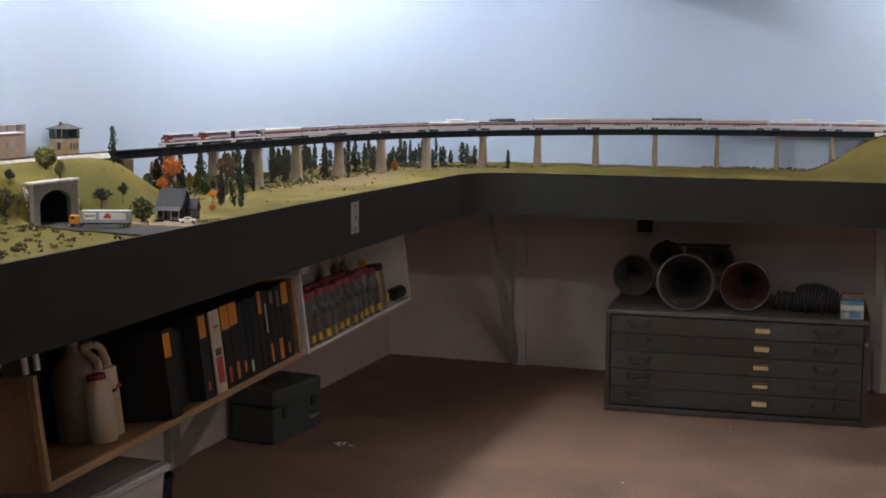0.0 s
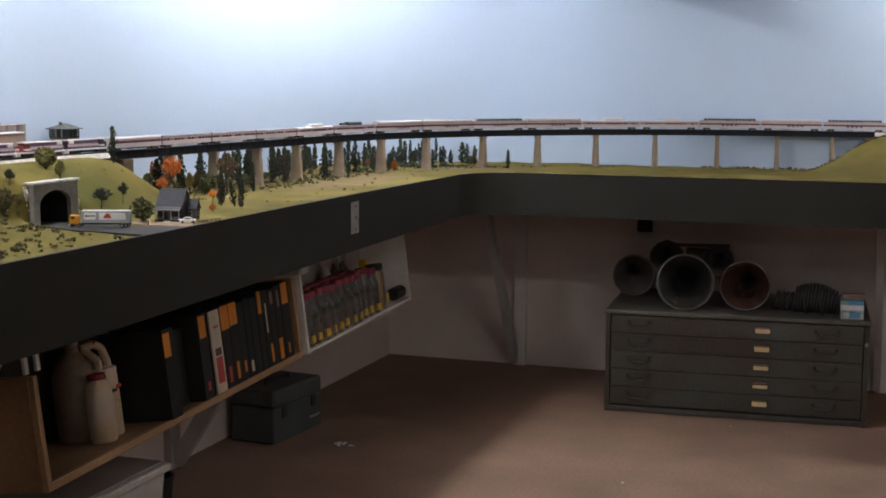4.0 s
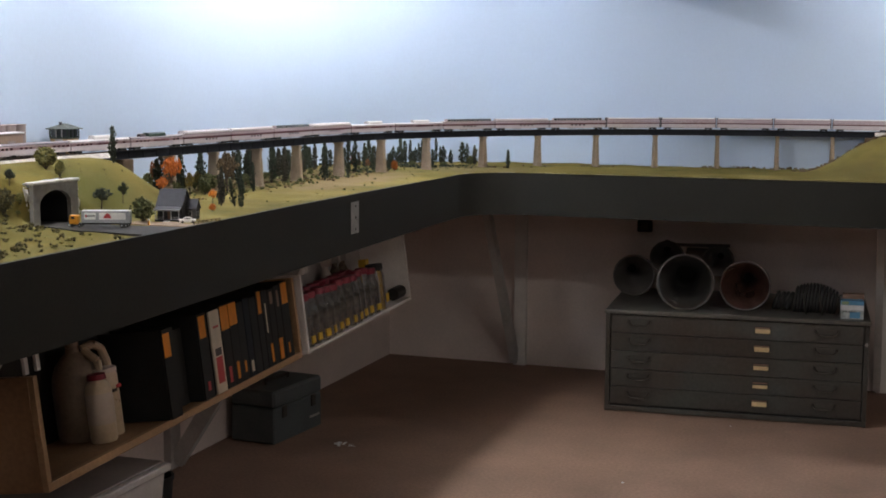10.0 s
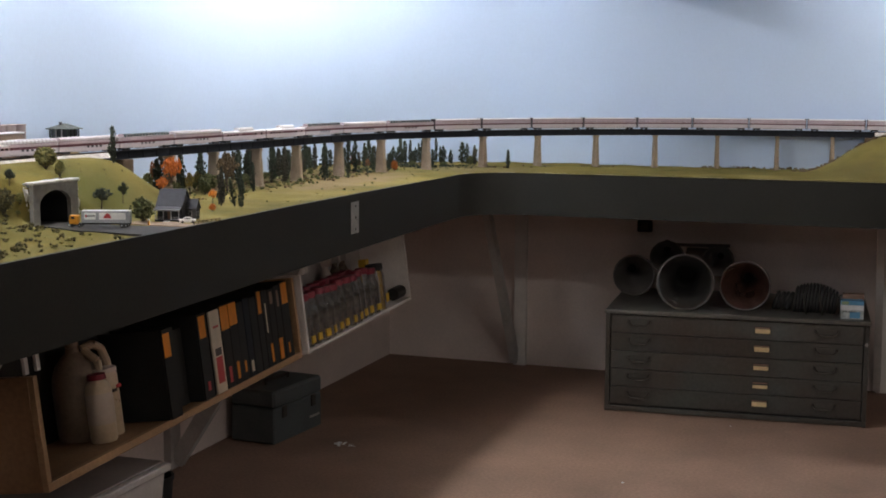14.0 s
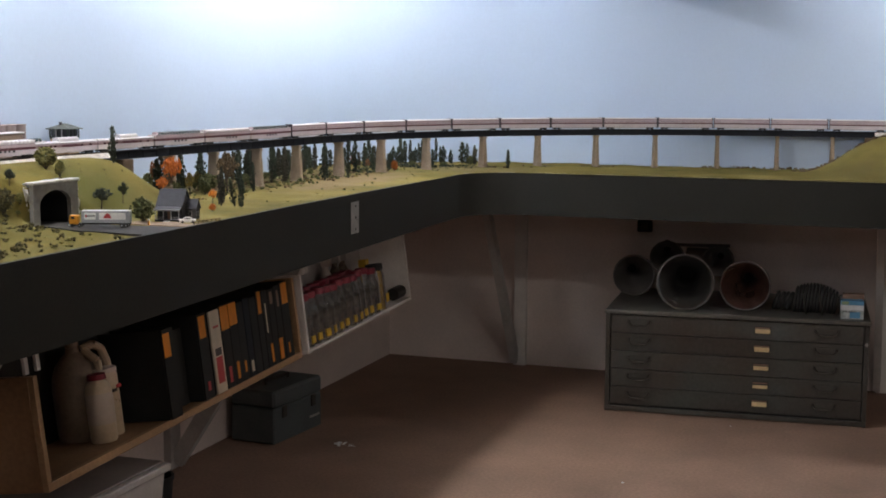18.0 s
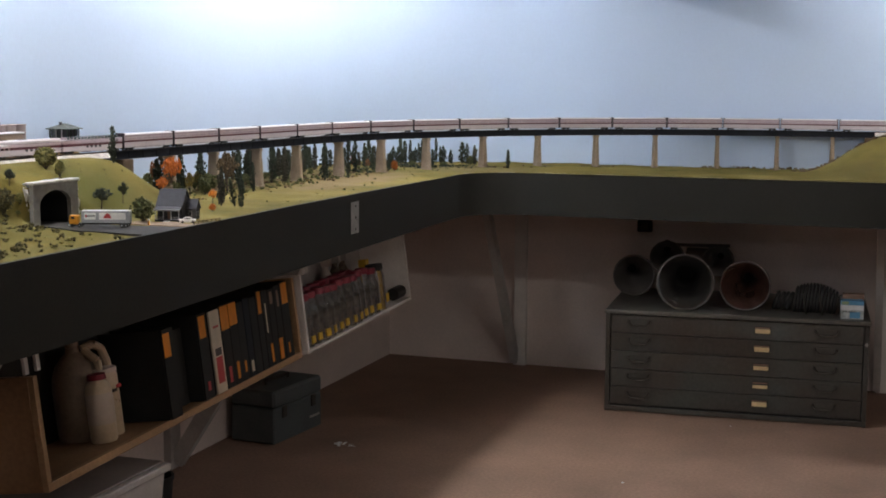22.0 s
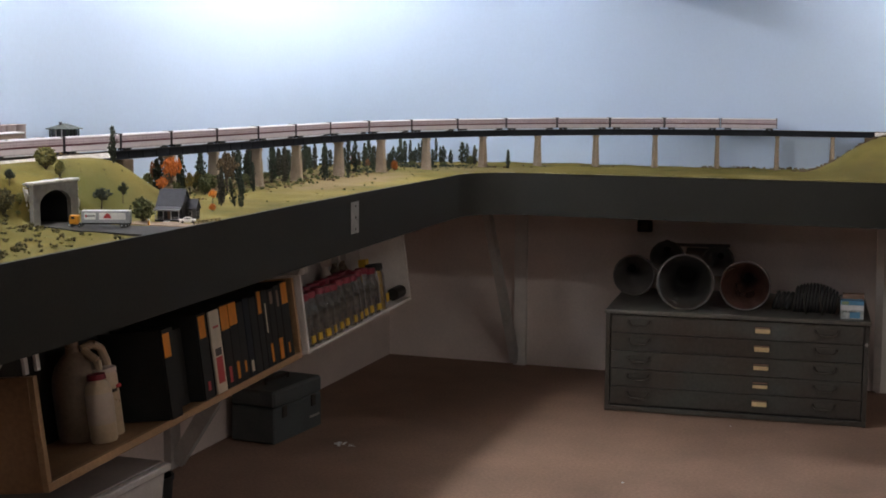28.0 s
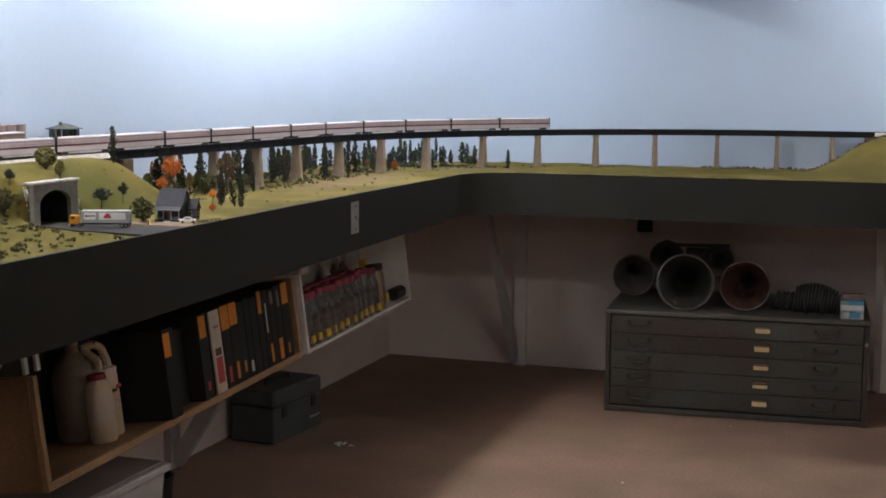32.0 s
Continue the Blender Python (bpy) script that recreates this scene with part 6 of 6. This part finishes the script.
def rail_car(kind, pitch):
    L = pitch - (0.013 if kind == "rack" else 0.0085)
    h = L / 2
    if kind == "rack":
        ob = thing("auto_carrier", pose(0, 0, 0), "tall white enclosed auto carrier with a dark red stripe", "rail car", "cars of the long train")
        w = 0.0178
        part("lower_side", Shape().box(-h, h, -w, w, 0.0105, 0.0292, 0.0008), CAR_WHITE, ob)
        part("upper_side", Shape().box(-h, h, -w, w, 0.0352, 0.0555, 0.0005), CAR_MAUVE, ob, "pale mauve perforated side")
        part("stripe", Shape().box(-h + 0.0005, h - 0.0005, -w - 0.0003, w + 0.0003, 0.0292, 0.0352), CAR_RED, ob, "dark red stripe")
        part("roof", Shape().extrude([(-w, 0.0555), (w, 0.0555), (w * 0.94, 0.0585), (w * 0.5, 0.0608), (-w * 0.5, 0.0608), (-w * 0.94, 0.0585)], -h, h), CAR_ROOF, ob)
        for x in (-h, h):
            part("end_door", Shape().box(x - 0.0035, x + 0.0035, -w * 0.98, w * 0.98, 0.0108, 0.0618, 0.0006), CAR_DARK, ob, "dark end door")
        part("vent_line", Shape().box(-h + 0.001, h - 0.001, -w - 0.0004, w + 0.0004, 0.0503, 0.0521), CAR_GREY, ob, "thin grey line under the roof")
        part("vent_line", Shape().box(-h + 0.001, h - 0.001, -w - 0.0004, w + 0.0004, 0.0410, 0.0422), CAR_GREY, ob, "thin grey line over the stripe")
        part("skirt", Shape().box(-h + 0.05, h - 0.05, -w * 0.99, w * 0.99, 0.0093, 0.0105), CAR_BLACK, ob)
        rib = Shape().box(-0.0007, 0.0007, -w - 0.0006, w + 0.0006, 0.0358, 0.0552).mesh("side_post", CAR_MAUVE)
        for k in range(11):
            r = new("side_post", rib)
            r.parent = ob
            r.location = (-h + L * (k + 0.5) / 11, 0, 0)
        part("sill", Shape().box(-h + 0.056, h - 0.056, -w * 0.97, w * 0.97, 0.0045, 0.0103, 0.0006), CAR_ROOF, ob, "white side sill")
        spread = h - 0.034
    else:
        names = {"baggage": "white-roofed baggage car with a broad dark red band", "coach": "low streamlined coach with dark windows and grey roof",
                 "dome": "dome car with a short raised dome, its reflecting roof coloured white", "green": "dome car with a green glazed dome", "high": "white passenger car with a high grey roof", "ribbed": "white passenger car with a high ribbed roof",
                 "full": "full-length dome car with dark roof glazing"}
        ob = thing("passenger_car", pose(0, 0, 0), names[kind], "rail car", "cars of the long train")
        w = 0.0172
        top = {"baggage": 0.049, "coach": 0.0465, "dome": 0.0465, "green": 0.0465, "high": 0.058, "ribbed": 0.058, "full": 0.049}[kind]
        part("lower_side", Shape().box(-h, h, -w, w, 0.010, 0.0262, 0.0012), CAR_WHITE, ob)
        part("window_band", Shape().box(-h + 0.0004, h - 0.0004, -w + 0.0003, w - 0.0003, 0.0262, 0.0345), CAR_ROSE if kind in ("coach", "dome", "green") else CAR_RED, ob, "rose window band" if kind in ("coach", "dome", "green") else "dark red window band")
        if kind in ("dome", "green"):
            part("long_window", Shape().box(-h * 0.15, h * 0.42, -w - 0.0002, w + 0.0002, 0.0268, 0.0340), CAR_RED, ob, "dark red window band below the dome")
        # the dome car's white roof and dome carry a bright reflection in their colour
        roofm = {"baggage": CAR_ROOF, "coach": CAR_GREY, "dome": CAR_ROOF, "green": CAR_GREY, "high": CAR_PALE, "ribbed": CAR_PALE, "full": CAR_PALE}[kind]
        if kind in ("high", "ribbed"):
            part("upper_side", Shape().box(-h, h, -w, w, 0.0345, 0.044, 0.0006), CAR_MAUVE, ob)
            part("roof", Shape().extrude(section(w, 0.044, top, 0.007), -h + 0.004, h - 0.004), CAR_PALE, ob)
            if kind == "ribbed":
                rib = Shape().extrude(section(w + 0.0006, 0.0465, top + 0.0012, 0.007), -0.0045, 0.0045).mesh("roof_rib", CAR_ROOF)
                for k in range(15):
                    p = new("roof_rib", rib)
                    p.parent = ob
                    p.location = (-h * 0.88 + h * 1.76 * (k + 0.5) / 15, 0, 0)
        elif kind == "full":
            part("upper_side", Shape().box(-h, h, -w, w, 0.0345, top - 0.002, 0.0006), CAR_MAUVE, ob)
            part("roof", Shape().box(-h, h, -w, w, top - 0.002, top, 0.0005), roofm, ob)
            gl = Shape().extrude(section(0.0138, top, 0.0592, 0.005), -0.0072, 0.0072).mesh("dome_pane", DOME)
            for k in range(15):
                p = new("dome_pane", gl)
                p.parent = ob
                p.location = (-h * 0.86 + h * 1.72 * (k + 0.5) / 15, 0, 0)
            part("dome_rib", Shape().extrude(section(0.0132, top, 0.0586, 0.005), -h * 0.87, h * 0.87), CAR_MAUVE, ob)
        else:
            part("upper_side", Shape().box(-h, h, -w, w, 0.0345, 0.039, 0.0006), CAR_MAUVE, ob)
            part("roof", Shape().extrude(section(w, 0.039, top, 0.006), -h, h), roofm, ob)
        zr = 0.0437 if kind in ("high", "ribbed") else top - 0.0024 if kind == "full" else 0.0387
        part("roof_line", Shape().box(-h + 0.001, h - 0.001, -w - 0.0004, w + 0.0004, zr, zr + 0.0016), CAR_GREY, ob, "dark line along the roof edge")
        if kind in ("high", "ribbed", "full"):
            part("window_strip", Shape().box(-h * 0.7, h * 0.7, -w - 0.0001, w + 0.0001, 0.0198, 0.0262), CAR_PALE, ob)
        if kind in ("dome", "green"):
            x0 = 0.015 if kind == "dome" else 0.0
            if kind == "green":
                part("roof_vent", Shape().box(-0.092, -0.060, -0.009, 0.009, top - 0.003, 0.0555, 0.002), CAR_DARK, ob, "dark roof vent")
            part("dome", Shape().extrude(section(0.0145, top - 0.004, 0.0592, 0.007), x0 - 0.05, x0 + 0.05), CAR_ROOF if kind == "dome" else DOME_G, ob, "raised dome")
        if kind != "baggage":
            pane = Shape().box(-0.0058, 0.0058, -w - 0.0002, w + 0.0002, 0.0272, 0.0338).mesh("window", CAR_PANE if kind in ("coach", "dome", "green") else GLASS_D)
            spots = {"coach": (0, 1, 3, 4, 5, 7, 8, 10, 11, 12, 13), "dome": (1, 2, 3, 4, 10, 12), "green": (1, 2, 3, 4, 11, 12), "high": (6, 7, 8, 9), "ribbed": (6, 7, 8, 9), "full": (5, 6, 7, 8)}[kind]
            for k in spots:
                p = new("window", pane)
                p.parent = ob
                p.location = (-h + L * (k + 0.5) / 14, 0, 0)
                if kind in ("high", "ribbed", "full"):
                    p.location.z = -0.0075
        for x in (-h, h):
            part("end_wall", Shape().box(x - 0.001, x + 0.001, -w * 0.6, w * 0.6, 0.0108, min(top, 0.045)), CAR_DARK if kind not in ("dome", "baggage") else CAR_WHITE, ob)
        part("side_sill", Shape().box(-h * 0.56, h * 0.56, -w * 0.98, w * 0.98, 0.0072, 0.0099, 0.0005), CAR_PALE if kind != "baggage" else CAR_BLACK, ob)
        part("underfloor_box", Shape().box(-h * 0.30, -h * 0.05, -w * 0.8, w * 0.8, 0.0050, 0.0071, 0.0006), CAR_GREY if kind != "baggage" else CAR_BLACK, ob)
        part("underfloor_box", Shape().box(h * 0.12, h * 0.34, -w * 0.8, w * 0.8, 0.0050, 0.0071, 0.0006), CAR_WHITE if kind != "baggage" else CAR_BLACK, ob)
        spread = h - 0.036
    for x in (-spread, spread):
        bogie(ob, x)
    for x in (-h, h):
        coupler(ob, x)
    return ob


def diesel(tail=False):
    ob = thing("diesel_locomotive", pose(0, 0, 0), "white and purple diesel locomotive with a dark cab, running backwards" if tail else "red, white and purple road-switcher diesel locomotive", "locomotive", "locomotives of the long train")
    h = 0.109
    front = CAR_DARK if tail else CAR_BRIGHT
    part("walkway", Shape().box(-h, h, -0.0175, 0.0175, 0.0125, 0.0175, 0.0008), CAR_ROOF, ob, "white sill")
    part("fuel_tank", Shape().box(-0.035, 0.035, -0.014, 0.014, 0.004, 0.012, 0.002), CAR_BLACK, ob)
    part("short_hood", Shape().box(-h + 0.008, -h + 0.028, -0.011, 0.011, 0.0175, 0.038, 0.002), front, ob, "slate short hood" if tail else "red short hood")
    part("hood_band", Shape().box(-h + 0.0074, -h + 0.0084, -0.008, 0.008, 0.022, 0.030, 0.0004), CAR_ROOF, ob, "white nose band")
    part("cab", Shape().box(-h + 0.028, -h + 0.052, -0.0165, 0.0165, 0.0175, 0.046, 0.0015), front, ob, "dark slate cab" if tail else "red cab")
    part("cab_roof", Shape().extrude(section(0.0168, 0.046, 0.0505, 0.0035), -h + 0.026, -h + 0.054), CAR_ROOF, ob)
    part("windscreen", Shape().box(-h + 0.0272, -h + 0.0282, -0.013, 0.013, 0.037, 0.0445), GLASS_D, ob)
    part("side_window", Shape().box(-h + 0.033, -h + 0.047, -0.0168, 0.0168, 0.034, 0.043), GLASS_D, ob)
    part("cab_stripe", Shape().box(-h + 0.0278, -h + 0.0522, -0.01675, 0.01675, 0.0225, 0.028), CAR_ROOF, ob, "white stripe")
    part("long_hood", Shape().box(-h + 0.052, h - 0.008, -0.0115, 0.0115, 0.0175, 0.046, 0.0012), CAR_PURPLE, ob, "purple long hood")
    part("hood_roof", Shape().extrude(section(0.0117, 0.046, 0.0492, 0.002), -h + 0.054, h - 0.010), CAR_ROOF, ob, "white hood roof")
    part("hood_stripe", Shape().box(-h + 0.053, h - 0.0078, -0.0119, 0.0119, 0.0255, 0.034), CAR_MAUVE, ob, "pale side lettering band")
    part("radiator", Shape().box(h - 0.036, h - 0.012, -0.0145, 0.0145, 0.036, 0.0485, 0.001), CAR_ROOF, ob)
    part("end_face", Shape().box(h - 0.0085, h - 0.007, -0.011, 0.011, 0.0178, 0.045), CAR_DARK, ob)
    for x in (-0.02, 0.0, 0.02, 0.04):
        part("hood_door", Shape().box(x - 0.008, x + 0.008, -0.0122, 0.0122, 0.019, 0.0245, 0.0003), CAR_PURPLE, ob)
    for x in (-h + 0.002, h - 0.003):
        part("pilot", Shape().box(x - 0.004, x + 0.004, -0.0168, 0.0168, 0.003, 0.0172, 0.001), CAR_ROOF, ob, "white pilot")
    for y in (-0.0168, 0.0168):
        r = Shape().tube((-h + 0.056, y, 0.0275), (h - 0.004, y, 0.0275), 0.0005, n=5)
        for k in range(8):
            x = -h + 0.056 + k * 0.0194
            r.tube((x, y, 0.0172), (x, y, 0.0276), 0.0005, n=5)
        part("handrail", r, CAR_ROOF, ob)
    for y in (-0.004, 0.004):
        part("headlight", Shape().tube((-h + 0.0272, y, 0.0475), (-h + 0.0255, y, 0.0475), 0.0018, n=10), CAR_WHITE, ob)
    for x in (-0.068, 0.068):
        bogie(ob, x, 0.025, 3)
    for x in (-h, h):
        coupler(ob, x)
    return ob


CONSIST = ["baggage", "coach", "coach", "coach", "dome", "green", "ribbed", "high", "full", "ribbed", "dome", "dome", "full", "high", "full"]
LOCO, BAGGAGE, COACH, RACK, RACKS = 0.2297, 0.2950, 0.3185, 0.2965, 20
# where the first auto carrier's front end is, in metres along the line, at seconds
LEAD = [(0, 5.855), (1, 5.598), (2, 5.346), (3, 5.101), (4.5, 4.738), (6, 4.375), (8, 3.892), (10, 3.396), (13, 2.64), (16, 1.855), (19, 1.033), (22, 0.172), (24, -0.419), (26.5, -1.167), (29, -1.922), (32, -2.847)]


def motions():
    pace = np.polynomial.Polynomial.fit([t for t, _ in LEAD], [s for _, s in LEAD], 5)
    roll = []
    tail = -COACH * (len(CONSIST) - 1)
    front = tail - BAGGAGE - LOCO * 3
    for k in range(3):
        ob = copy_thing(roll[0][0], Matrix.Identity(4)) if k == 1 else diesel(k == 2)
        roll.append((ob, front + LOCO * (k + 0.5), 0.068, 180 if k == 2 else 0))
    first = {}
    for k, kind in enumerate(CONSIST):
        if kind in first:
            ob = copy_thing(first[kind], Matrix.Identity(4))
        else:
            ob = first.setdefault(kind, rail_car(kind, BAGGAGE if kind == "baggage" else COACH))
        roll.append((ob, tail - BAGGAGE / 2 if k == 0 else tail + COACH * (k - 0.5), 0.12, 0))
    for k in range(RACKS):
        ob = copy_thing(first["rack"], Matrix.Identity(4)) if "rack" in first else first.setdefault("rack", rail_car("rack", RACK))
        roll.append((ob, RACK * (k + 0.5), 0.108, 0))
    for ob, offset, reach, turn in roll:
        rows = []
        for t in np.arange(0, 32.01, 0.5):
            s = float(pace(t)) + offset
            a, b = Vector(track_at(s - reach)[:2]), Vector(track_at(s + reach)[:2])
            d, c = b - a, (a + b) / 2
            rows.append((float(t), pose(c.x, c.y, RAIL_Z + 0.0003, 0, 0, turn + math.degrees(math.atan2(d.y, d.x)))))
        walk(ob, rows)


motions()
